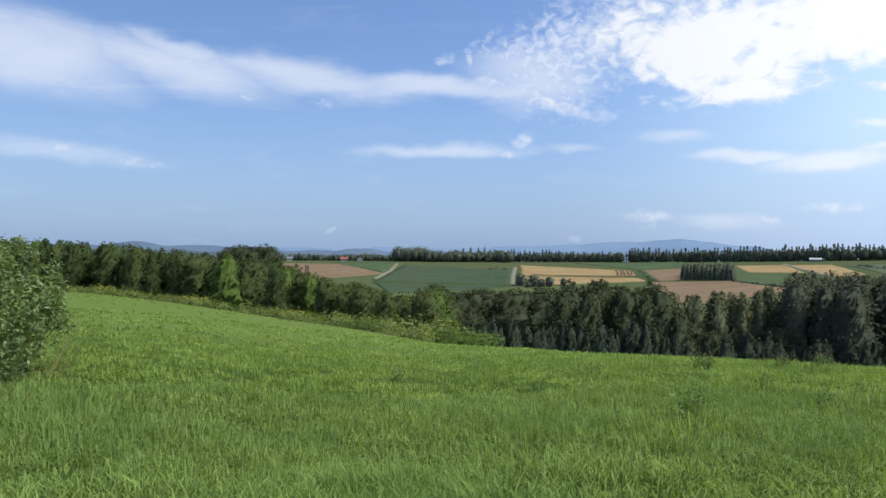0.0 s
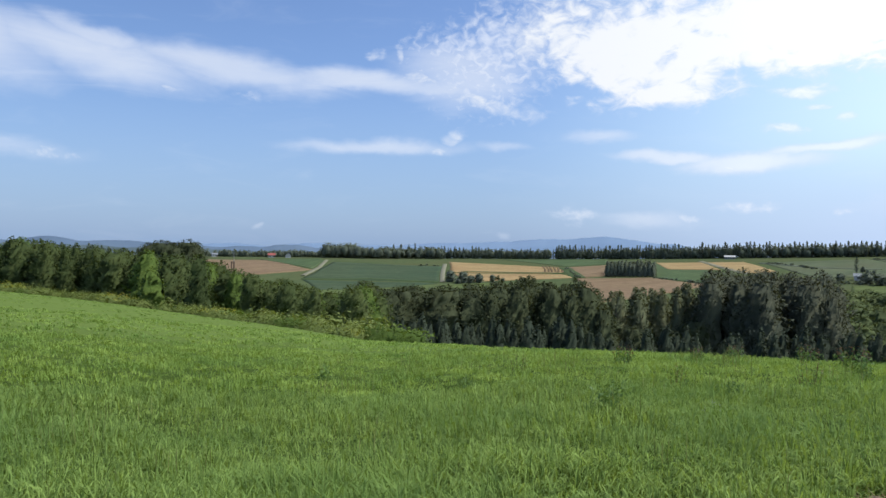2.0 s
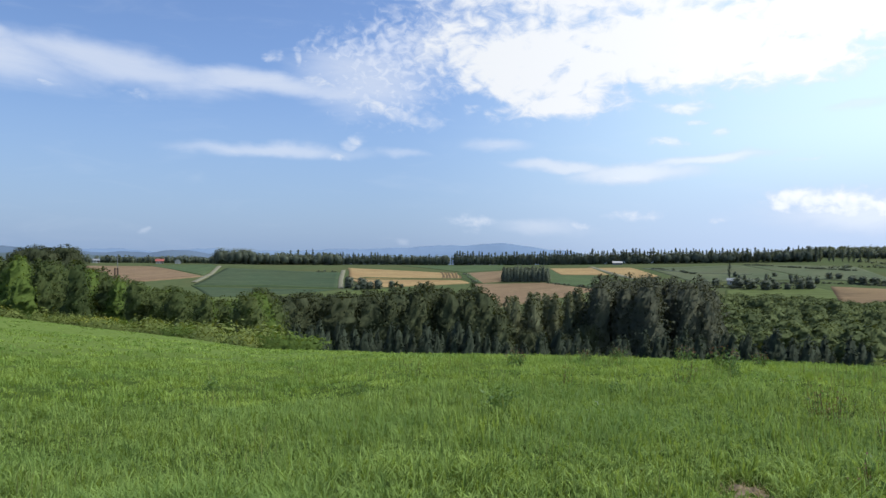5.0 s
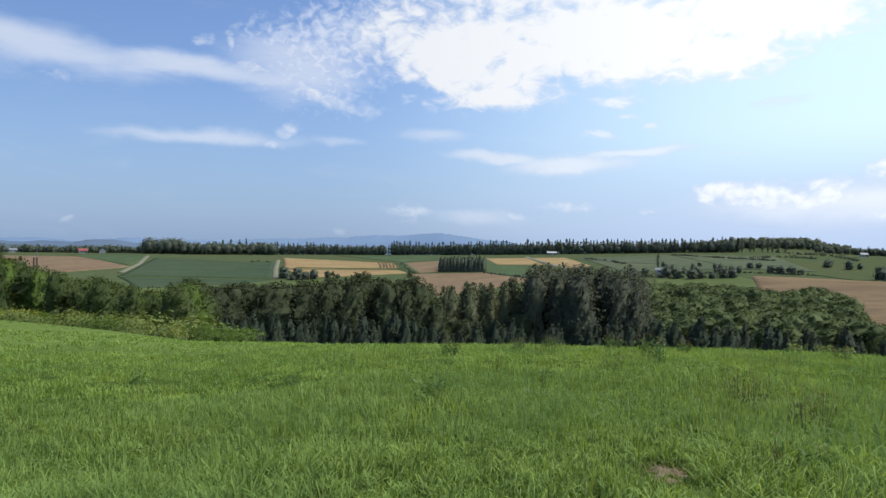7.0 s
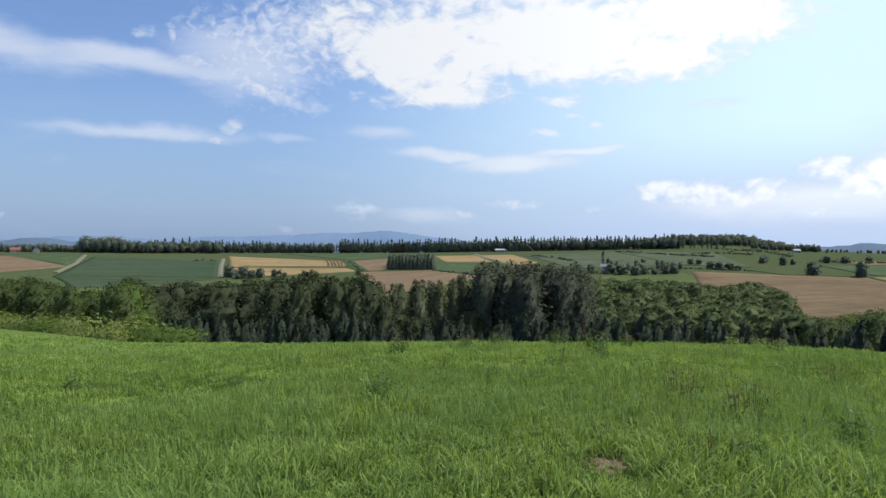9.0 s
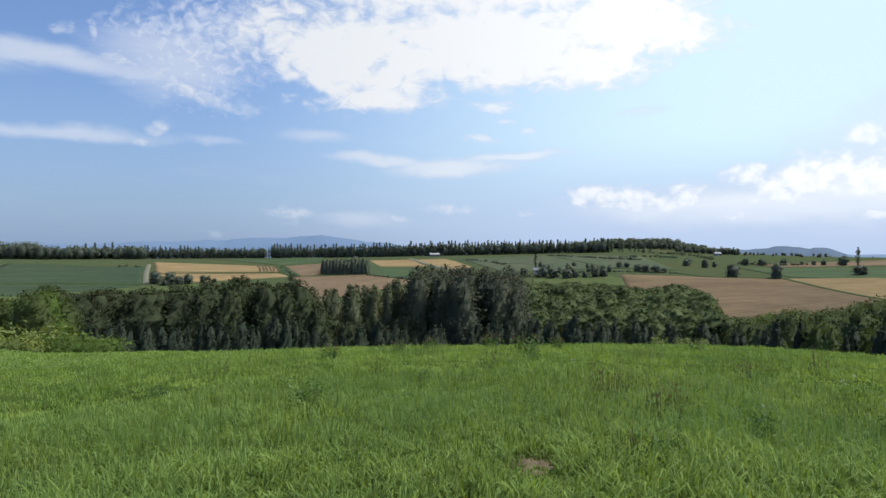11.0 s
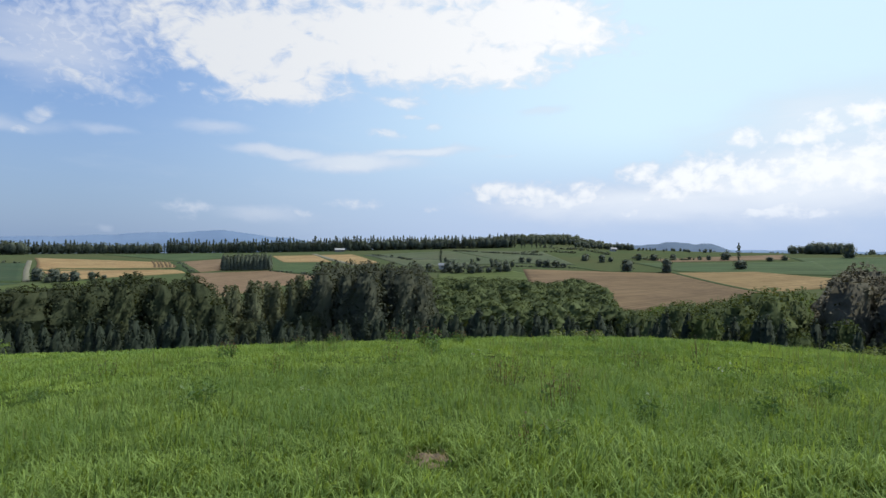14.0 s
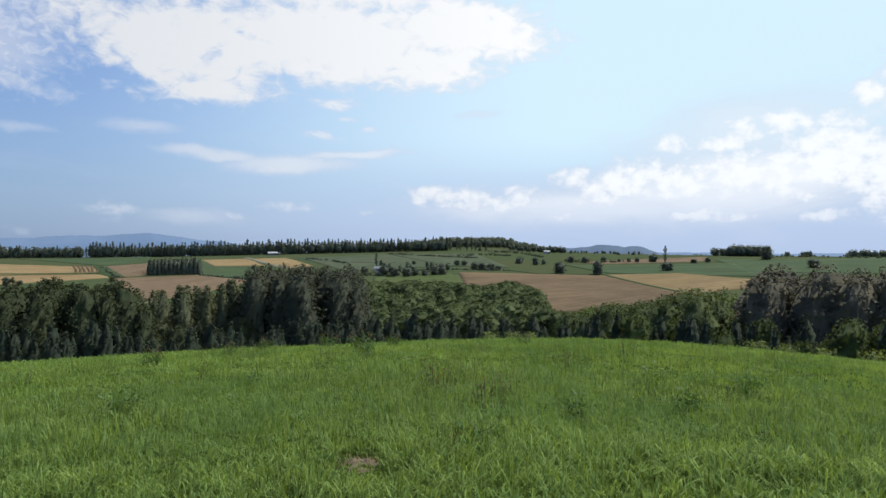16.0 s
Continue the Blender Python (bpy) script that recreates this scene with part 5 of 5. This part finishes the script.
shrub("leafy green shrub at the meadow's edge", 301, -33.3, 14.2, 2.25, 1.15, 8000, 0.047, M_BUSH)
shrub("leafy green shrub with dense low leaves", 302, -30.6, 14.6, 1.85, 0.72, 4000, 0.045, M_BUSH)
shrub("tall leafy shrub beside another", 303, -38.0, 14.0, 2.45, 1.2, 5400, 0.047, M_BUSH)
shrub("low green shrub at the shrub's foot", 304, -31.2, 13.2, 1.05, 0.7, 2600, 0.044, M_BUSH)


def straw(label, seed, count, a, r, spread, tall, wide, lean, way, name="dry_grass", stray=0.35):
    """A sheaf of dead stalks leaning one way."""
    rng = np.random.default_rng(seed)
    x0, y0 = polar(a, r)
    x, y = x0 + rng.normal(size=count) * spread, y0 + rng.normal(size=count) * spread
    z = land(x, y)
    h = tall * rng.uniform(0.6, 1.15, count)
    b = radians(way) + rng.normal(size=count) * stray
    dx, dy = np.sin(b) * h * lean, np.cos(b) * h * lean
    w = wide / 2
    v = np.empty((count, 4, 3))
    v[:, 0], v[:, 1] = np.column_stack([x - w, y, z - 0.02]), np.column_stack([x + w, y, z - 0.02])
    v[:, 2], v[:, 3] = np.column_stack([x + dx + w * 0.4, y + dy, z + h]), np.column_stack([x + dx - w * 0.4, y + dy, z + h])
    me = mesh_of(name, v.reshape(-1, 3), np.arange(count * 4).reshape(count, 4), M_STRAW)
    return tagged(new(name, me), label, "dry grass", kind="stuff")


straw("pale dead stalks leaning out of the shrub", 311, 20, -29.1, 13.7, 0.22, 0.80, 0.009, 0.60, 60, stray=0.55)
straw("brown dead grass at the shrub's foot", 312, 60, -32.5, 12.6, 0.35, 0.38, 0.010, 0.7, 90)
straw("brown dead grass below the shrub", 313, 60, -33.0, 10.8, 0.4, 0.32, 0.010, 0.7, 90)
straw("a few dead blades round the bare patch", 314, 160, 36.6, 6.5, 0.17, 0.07, 0.005, 1.6, -40, stray=3.0)


def weed_clump(label, seed, height, half, leaves, leaf, mat, flower=None, name="weed_clump", flowers=90):
    rng = np.random.default_rng(seed)
    ob = tagged(new(name), label, "weeds")
    near, tips = height < 0.8 or flower is not None, []
    bm = bmesh.new()
    for k in range(14):
        a, d = rng.uniform(0, 6.28), half * math.sqrt(rng.uniform(0, 1))
        tip = (d * math.cos(a), d * math.sin(a), height * rng.uniform(0.65, 1.0) * (1 - 0.35 * (d / half) ** 2))
        tips.append(tip)
        tube(bm, [(tip[0] * 0.6, tip[1] * 0.6, -0.1), tip], [height * 0.008, height * 0.003], 4)
        if near:
            part("stalk", bm, flower if flower is M_REDDISH else mat, ob)
            bm = bmesh.new()
    if near:
        bm.free()
    else:
        part("stems", bm, mat, ob)["kind"] = "stuff"
    tips = np.array(tips)
    k = rng.integers(0, len(tips), leaves)
    f = rng.uniform(0.08, 1.0, leaves)[:, None]
    base = tips[k] * [0.6, 0.6, 0.0]
    pts = base + (tips[k] - base) * f + rng.normal(size=(leaves, 3)) * [half * 0.22, half * 0.22, height * 0.05]
    out = (pts - [0, 0, height * 0.2]) / [half, half, height] + [0, 0, 0.4] if height > 0.8 else None
    mesh_part("leaves", leaf_mesh("leaves", pts, rng.uniform(0.6, 1.3, leaves) * leaf, mat, rng, 0.1, 0.4, out=out), ob)["kind"] = "stuff"
    if flower:
        k = rng.integers(0, len(tips), flowers)
        fp = tips[k] + rng.normal(size=(flowers, 3)) * [half * 0.12, half * 0.12, height * 0.07]
        mesh_part("blossom", leaf_mesh("blossom", fp, rng.uniform(0.6, 1.2, flowers) * leaf * 0.5, flower, rng), ob, "flower heads")["kind"] = "stuff"
    return ob


W_TALL = [weed_clump("tall green weeds along the meadow's edge", 321 + i, 1.6, 1.5, 520, 0.11, M_WEED) for i in range(3)]
W_BUSH = [weed_clump("rounded green bush along the meadow's edge", 331 + i, 1.5, 1.3, 520, 0.11, M_LEAF_LIGHT, name="weed_bush") for i in range(2)]
W_GOLD = [weed_clump("yellow-flowering weeds along the meadow's edge", 341, 1.5, 1.4, 260, 0.15, M_WEED, M_YELLOW, "flowering_weed", 100)]


def edge_strip():
    rng = np.random.default_rng(17)
    a = -42.0
    while a < 1.0:
        r0 = edge(a)
        for lane in range(3):
            r = r0 * (1.015 + 0.045 * lane + rng.uniform(-0.015, 0.02))
            aa = a + rng.uniform(-0.5, 0.5)
            u = rng.uniform()
            proto = W_TALL[int(rng.integers(3))] if u < 0.66 else W_BUSH[int(rng.integers(2))]
            x, y = polar(aa, r)
            t = plant_at(proto, x, y, rng.uniform(0.55, 0.95) + 0.22 * lane, rng.uniform(0, 6), rng.uniform(1.0, 1.6), -0.05)
            t["group"] = "weeds along the meadow's edge"
        a += math.degrees(2.6 / r0)
    for a, r, s in ((-26.4, 1.01, 1.2), (-25.6, 1.02, 0.9), (-19.8, 1.0, 1.0), (-19.2, 1.03, 1.2), (-18.5, 1.02, 0.9), (-12.6, 1.0, 0.8), (-11.9, 1.0, 0.9), (-1.4, 1.0, 0.5)):
        x, y = polar(a, edge(a) * r)
        t = plant_at(W_GOLD[0], x, y, s, a, 1.2)
        t["group"] = "yellow flowers along the meadow's edge"


edge_strip()
for a, r, s in ((1.6, 49, 1.15), (2.6, 51, 1.0), (3.2, 46, 0.8), (0.6, 54, 1.2)):
    plant_at(W_BUSH[0], *polar(a, r), s, a, 1.3)
# docks and other weeds standing in the grass
W_DOCK = weed_clump("reddish-brown dock clump standing above the grass", 351, 0.66, 0.30, 220, 0.045, M_DOCK, M_REDDISH, "dock_clump", 110)
W_THIN = weed_clump("thin reddish seed stalks in the grass", 352, 0.55, 0.26, 40, 0.035, M_DOCK, M_REDDISH, "dock_clump", 40)
W_LEAFY = weed_clump("broad-leaved green weed in the grass", 353, 0.40, 0.20, 120, 0.036, M_DOCK, name="leafy_weed")
W_WHITE = weed_clump("small white-flowered weed in the grass", 354, 0.34, 0.2, 80, 0.032, M_FRESH, M_WALL, "flowering_weed", 16)
for a, r, s in ((36.0, 18.6, 1.05), (33.2, 21.0, 0.9), (38.4, 20.5, 0.75), (28.4, 22.0, 0.8), (25.6, 20.0, 0.7), (49.0, 20.5, 0.7), (20.1, 17.3, 0.8)):
    plant_at(W_DOCK, *polar(a, r), s, a)
for a, r, s in ((41.9, 10.4, 1.0), (42.6, 10.0, 0.9), (46.1, 8.6, 1.0), (46.8, 9.4, 0.9), (33.0, 14.0, 0.9), (52.0, 13.0, 0.9), (24.0, 13.0, 0.8), (12.0, 15.5, 0.8), (57.0, 16.0, 0.9), (44.4, 6.6, 0.8)):
    plant_at(W_THIN, *polar(a, r), s, a * 3)
for a, r, s in ((45.4, 6.3, 1.0), (44.2, 7.0, 0.9), (46.4, 6.9, 0.8), (-3.5, 14.8, 1.0), (18.5, 9.6, 1.1), (19.4, 10.4, 1.0), (36.4, 16.2, 1.1), (53.0, 8.2, 1.0), (61.0, 9.0, 1.0), (65.0, 10.8, 1.1), (28.0, 11.6, 0.8), (8.0, 12.5, 0.8)):
    plant_at(W_LEAFY, *polar(a, r), s, a * 5)
for a, r, s in ((58.8, 11.3, 1.0), (26.2, 9.4, 0.7), (40.0, 13.2, 0.8)):
    plant_at(W_WHITE, *polar(a, r), s, a * 7)
W_PALE = weed_clump("pale green weeds on the meadow's brow", 355, 0.85, 0.8, 220, 0.085, M_WEED, name="weed_clump")
for a, r, s in ((46.3, 29.5, 0.8), (48.2, 29.8, 0.75), (49.6, 30.0, 0.7), (66.6, 28.5, 0.85), (68.6, 29.0, 0.8), (74.0, 29.0, 1.0), (75.6, 28.6, 1.1), (71.0, 29.2, 0.8)):
    plant_at(W_PALE, *polar(a, r), s * 0.68, a)
discard(W_TALL + W_BUSH + W_GOLD + [W_DOCK, W_THIN, W_LEAFY, W_WHITE, W_PALE])


# ---- the bare patch ----
def bare_patch(a, r, wide, deep):
    cx, cy = polar(a, r)
    bm = bmesh.new()
    rings = []
    for k in range(9):
        f = k / 8
        ring = []
        for j in range(26):
            t = 2 * math.pi * j / 26
            wob = 1 + 0.25 * noise.noise((math.cos(t) * 1.5, math.sin(t) * 1.5, 1.0))
            x, y = cx + math.cos(t) * wide * f * wob, cy + math.sin(t) * deep * f * wob
            h = 0.022 * (1 - f * f) + 0.09 * noise.noise((x * 9, y * 9, 0)) * (1 - f) + 0.012 - 0.03 * f
            ring.append(bm.verts.new((x, y, float(land(x, y)) + h + 0.02 * noise.noise((x * 40, y * 40, 2)))))
        rings.append(ring)
    for p, q in zip(rings, rings[1:]):
        for j in range(26):
            bm.faces.new((p[j], p[(j + 1) % 26], q[(j + 1) % 26], q[j]))
    bmesh.ops.remove_doubles(bm, verts=bm.verts, dist=0.0005)
    ob = part("bare_patch", bm, M_SOIL, smooth=True)
    return tagged(ob, "small heap of bare brown soil in the grass", "soil", kind="stuff")


bare_patch(36.6, 6.5, 0.27, 0.28)


# ---- farm buildings beyond the fields ----
def house(name, a, r, wide, deep, walls, ridge, roof_mat, wall_mat, turn, label, windows=2):
    ob = tagged(new(name), label, "house")
    bm = bmesh.new()
    w, d = wide / 2, deep / 2
    box(bm, -w, w, -d, d, -1.5, walls)
    part("wall", bm, wall_mat, ob)
    bm = bmesh.new()
    e, over, th = walls - 0.15, 0.5, 0.25
    prof = [(-d - over, e), (0, walls + ridge), (d + over, e), (d + over, e + th), (0, walls + ridge + th * 1.3), (-d - over, e + th)]
    ends = [[bm.verts.new((s * (w + over), y, z)) for y, z in prof] for s in (-1, 1)]
    for k in range(6):
        bm.faces.new((ends[0][k], ends[0][(k + 1) % 6], ends[1][(k + 1) % 6], ends[1][k]))
    bm.faces.new(ends[0][::-1])
    bm.faces.new(ends[1])
    part("roof", bm, roof_mat, ob)
    bm = bmesh.new()
    for s in (-1, 1):
        v = [bm.verts.new((s * (w - 0.02), y, z)) for y, z in ((-d, walls - 0.05), (d, walls - 0.05), (0, walls + ridge))]
        bm.faces.new(v if s > 0 else v[::-1])
    part("gable", bm, wall_mat, ob)
    for k in range(windows):
        x = -w + wide * (k + 0.7) / (windows + 0.5)
        bm = bmesh.new()
        box(bm, x - 0.7, x + 0.7, -d - 0.06, -d + 0.02, walls * 0.4, walls * 0.78, 0.02)
        part("window", bm, M_PANE, ob)
    bm = bmesh.new()
    box(bm, w * 0.62, w * 0.62 + 1.0, -d - 0.05, -d + 0.02, 0, 2.05, 0.02)
    part("door", bm, M_RUST, ob)
    x, y = polar(a, r)
    ob.matrix_basis = Matrix.Translation((x, y, float(land(x, y)))) @ Matrix.Rotation(radians(turn - a), 4, "Z")
    return ob


house("farm_house", -8.2, 785, 7.5, 6, 2.4, 2.2, M_RED_ROOF, M_WALL, 0, "farmhouse with a bright red roof among trees")
house("farm_house", -6.9, 788, 5.5, 6, 2.6, 2.0, M_GREY_ROOF, M_WALL, 90, "white gabled farmhouse among trees")
house("farm_house", -12.6, 790, 6.0, 5, 2.4, 1.5, M_GREY_ROOF, M_WALL, 10, "pale farmhouse half hidden by trees")
house("barn", 28.5, 774, 10.0, 6, 2.0, 1.4, M_WALL, M_GREY_ROOF, 0, "low barn with a white roof below the poplars", 4)
house("farm_house", 37.2, 558, 9.0, 6, 2.6, 1.6, M_GREY_ROOF, M_WALL, 0, "low grey-roofed farmhouse among dark trees")
house("farm_house", 51.0, 770, 6.0, 5, 2.2, 1.5, M_GREY_ROOF, M_WALL, 20, "small white farmhouse by the skyline trees")


def utility_mast(a, r, height):
    ob = tagged(new("utility_mast"), "rusty double-posted utility mast above the treetops", "mast")
    for s in (-1, 1):
        bm = bmesh.new()
        tube(bm, [(s * 0.85, 0, -1), (s * 0.8, 0, height * 0.62)], [0.5, 0.42], 8)
        part("post", bm, M_RUST, ob)
    for z in (0.2, 0.38, 0.57):
        bm = bmesh.new()
        box(bm, -1.0, 1.0, -0.2, 0.2, height * z, height * z + 0.35, 0.03)
        part("crossbar", bm, M_RUST, ob)
    bm = bmesh.new()
    tube(bm, [(0.6, 0, height * 0.5), (0.6, 0, height)], [0.22, 0.14], 7)
    part("mast", bm, M_STEEL, ob, "thin grey steel mast")
    x, y = polar(a, r)
    ob.matrix_basis = Matrix.Translation((x, y, float(land(x, y)))) @ Matrix.Rotation(radians(-a), 4, "Z")


utility_mast(-11.2, 480, 21.0)


# ---- the meadow grass ----
def blade_mesh(name, x, y, height, width, mat, rng, way, lean):
    """Arching, tapering grass blades; way: the bearing to which each one falls, lean: how far."""
    n = len(x)
    z = land(x, y)
    a = way + np.pi / 2 + rng.normal(size=n) * 0.7
    dx, dy = np.cos(way) * lean * height, np.sin(way) * lean * height
    wx, wy = np.cos(a) * width / 2, np.sin(a) * width / 2
    rise = np.sqrt(np.clip(1 - 0.45 * lean ** 2, 0.2, 1))
    v = np.empty((n, 5, 3))
    v[:, 0] = np.column_stack([x - wx, y - wy, z - 0.03])
    v[:, 1] = np.column_stack([x + wx, y + wy, z - 0.03])
    v[:, 2] = np.column_stack([x + wx * 0.8 + dx * 0.38, y + wy * 0.8 + dy * 0.38, z + height * 0.72 * rise])
    v[:, 3] = np.column_stack([x - wx * 0.8 + dx * 0.38, y - wy * 0.8 + dy * 0.38, z + height * 0.72 * rise])
    v[:, 4] = np.column_stack([x + dx, y + dy, z + height * rise * (1.0 - 0.22 * lean)])
    i = np.arange(n) * 5
    f = np.concatenate([np.column_stack([i, i + 1, i + 2]), np.column_stack([i, i + 2, i + 3]), np.column_stack([i + 3, i + 2, i + 4])])
    return mesh_of(name, v.reshape(-1, 3), f, mat)


def long_blades(name, x, y, height, width, mat, rng, way, lean):
    """Near blades: three faces along an arch whose tip hangs over."""
    n = len(x)
    z = land(x, y)
    a = way + np.pi / 2 + rng.normal(size=n) * 0.6
    wx, wy = np.cos(a) * width / 2, np.sin(a) * width / 2
    v = np.empty((n, 7, 3))
    for k, (out, up, w) in enumerate(((0.0, -0.1, 0.8), (0.22, 0.55, 1.0), (0.60, 0.90, 0.8))):
        px, py = x + np.cos(way) * lean * height * out, y + np.sin(way) * lean * height * out
        pz = z + height * up * (1 - 0.28 * lean * out)
        v[:, 2 * k] = np.column_stack([px - wx * w, py - wy * w, pz])
        v[:, 2 * k + 1] = np.column_stack([px + wx * w, py + wy * w, pz])
    v[:, 6] = np.column_stack([x + np.cos(way) * lean * height * 1.05, y + np.sin(way) * lean * height * 1.05, z + height * (1.02 - 0.62 * lean * np.clip(lean, 0, 1))])
    i = np.arange(n) * 7
    f = [np.column_stack([i, i + 1, i + 3]), np.column_stack([i, i + 3, i + 2]), np.column_stack([i + 2, i + 3, i + 5]), np.column_stack([i + 2, i + 5, i + 4]), np.column_stack([i + 4, i + 5, i + 6])]
    return mesh_of(name, v.reshape(-1, 3), np.concatenate(f), mat)


def tufts(rng, count, az0, az1, r0, r1):
    """Places spread evenly over a ring of the meadow."""
    a = np.radians(rng.uniform(az0, az1, count))
    r = np.sqrt(rng.uniform(r0 ** 2, r1 ** 2, count))
    return r * np.sin(a), r * np.cos(a)


PATCH_X, PATCH_Y = polar(36.6, 6.5)


def meadow(seed, count, az0, az1, r0, r1, tall, wide, label):
    rng = np.random.default_rng(seed)
    k = 14 if r1 < 8 else 8
    cx, cy = tufts(rng, count // k, az0, az1, r0, r1)
    sp = 0.055 * (1 + min(r0, 12) * 0.03)
    x = np.repeat(cx, k) + rng.normal(size=len(cx) * k) * sp
    y = np.repeat(cy, k) + rng.normal(size=len(cx) * k) * sp
    lush = 0.80 + 0.34 * np.sin(x * 0.9 + 1.3 * np.sin(y * 0.7)) * np.sin(y * 0.8 + 0.5) + 0.14 * np.sin(x * 3.1 + y) * np.sin(y * 2.7)
    if r0 > 12:
        lush = 0.55 + 0.35 * lush
    h = np.repeat(rng.uniform(0.45, 1.45, len(cx)), k) * rng.uniform(0.55, 1.15, len(x)) * tall * np.clip(lush, 0.42, 1.25)
    # trodden low in front of the bare patch
    near_patch = np.hypot((x - PATCH_X * 0.93) / 0.42, (y - PATCH_Y * 0.93) / 0.62)
    h = h * np.clip(0.35 + 0.65 * (near_patch - 0.45) / 0.6, 0.35, 1.0)
    way = np.repeat(rng.uniform(0, 2 * np.pi, len(cx)), k) + rng.normal(size=len(x)) * 0.9
    lean = np.clip(np.repeat(rng.uniform(0.3, 1.25, len(cx)) + (0.0 if r1 < 8 else 0.25), k) + rng.normal(size=len(x)) * 0.3, 0.0, 1.4)
    bare = np.hypot((x - PATCH_X) / 0.25, (y - PATCH_Y) / 0.26)
    keep = (bare > 0.4 + 0.75 * rng.uniform(size=len(x))) & (np.hypot(x, y) < np.interp(np.degrees(np.arctan2(x, y)), GRID_AZ, BROW_R) * 1.12)
    x, y, h, way, lean = x[keep], y[keep], h[keep], way[keep], lean[keep]
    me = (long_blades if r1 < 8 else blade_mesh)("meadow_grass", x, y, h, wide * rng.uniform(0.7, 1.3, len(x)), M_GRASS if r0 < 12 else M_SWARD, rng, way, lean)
    tagged(new("meadow_grass", me), label, "grass", kind="stuff")


meadow(101, 92000, -38, 82, 2.6, 7.0, 0.26, 0.0088, "lush green meadow grass in bent tufts")
meadow(102, 140000, -38, 82, 7.0, 12.5, 0.24, 0.0105, "thick green meadow grass")
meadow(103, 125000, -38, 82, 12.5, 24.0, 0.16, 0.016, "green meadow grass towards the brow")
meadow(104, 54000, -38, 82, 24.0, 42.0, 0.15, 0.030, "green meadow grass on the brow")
meadow(106, 26000, 82, 322, 0.3, 7.5, 0.26, 0.024, "green meadow grass all round")
meadow(107, 9000, -38, 82, 0.3, 2.6, 0.26, 0.012, "green meadow grass underfoot")
meadow(105, 40000, -38, 8, 42.0, 150.0, 0.055, 0.10, "smooth green meadow running to the wood")


def stems(seed, count, az0, az1, r0, r1, tall, label):
    """Taller flowering stems that stand out of the sward in drifts."""
    rng = np.random.default_rng(seed)
    cx, cy = tufts(rng, count // 12, az0, az1, r0, r1)
    x = np.repeat(cx, 12) + rng.normal(size=len(cx) * 12) * 0.22
    y = np.repeat(cy, 12) + rng.normal(size=len(cx) * 12) * 0.22
    h = tall * rng.uniform(0.7, 1.2, len(x))
    me = blade_mesh("grass_stem", x, y, h, np.full(len(x), 0.006) * (1 + np.hypot(x, y) * 0.04), M_STEM, rng, rng.uniform(0, 6.28, len(x)), np.abs(rng.normal(size=len(x))) * 0.16)
    tagged(new("grass_stems", me), label, "grass", kind="stuff")


stems(111, 620, 38, 70, 8, 20, 0.31, "drift of taller grass stems")
stems(112, 420, -5, 36, 10, 20, 0.33, "scattered taller grass stems")
stems(113, 240, -30, 30, 5, 10, 0.32, "scattered taller grass stems")
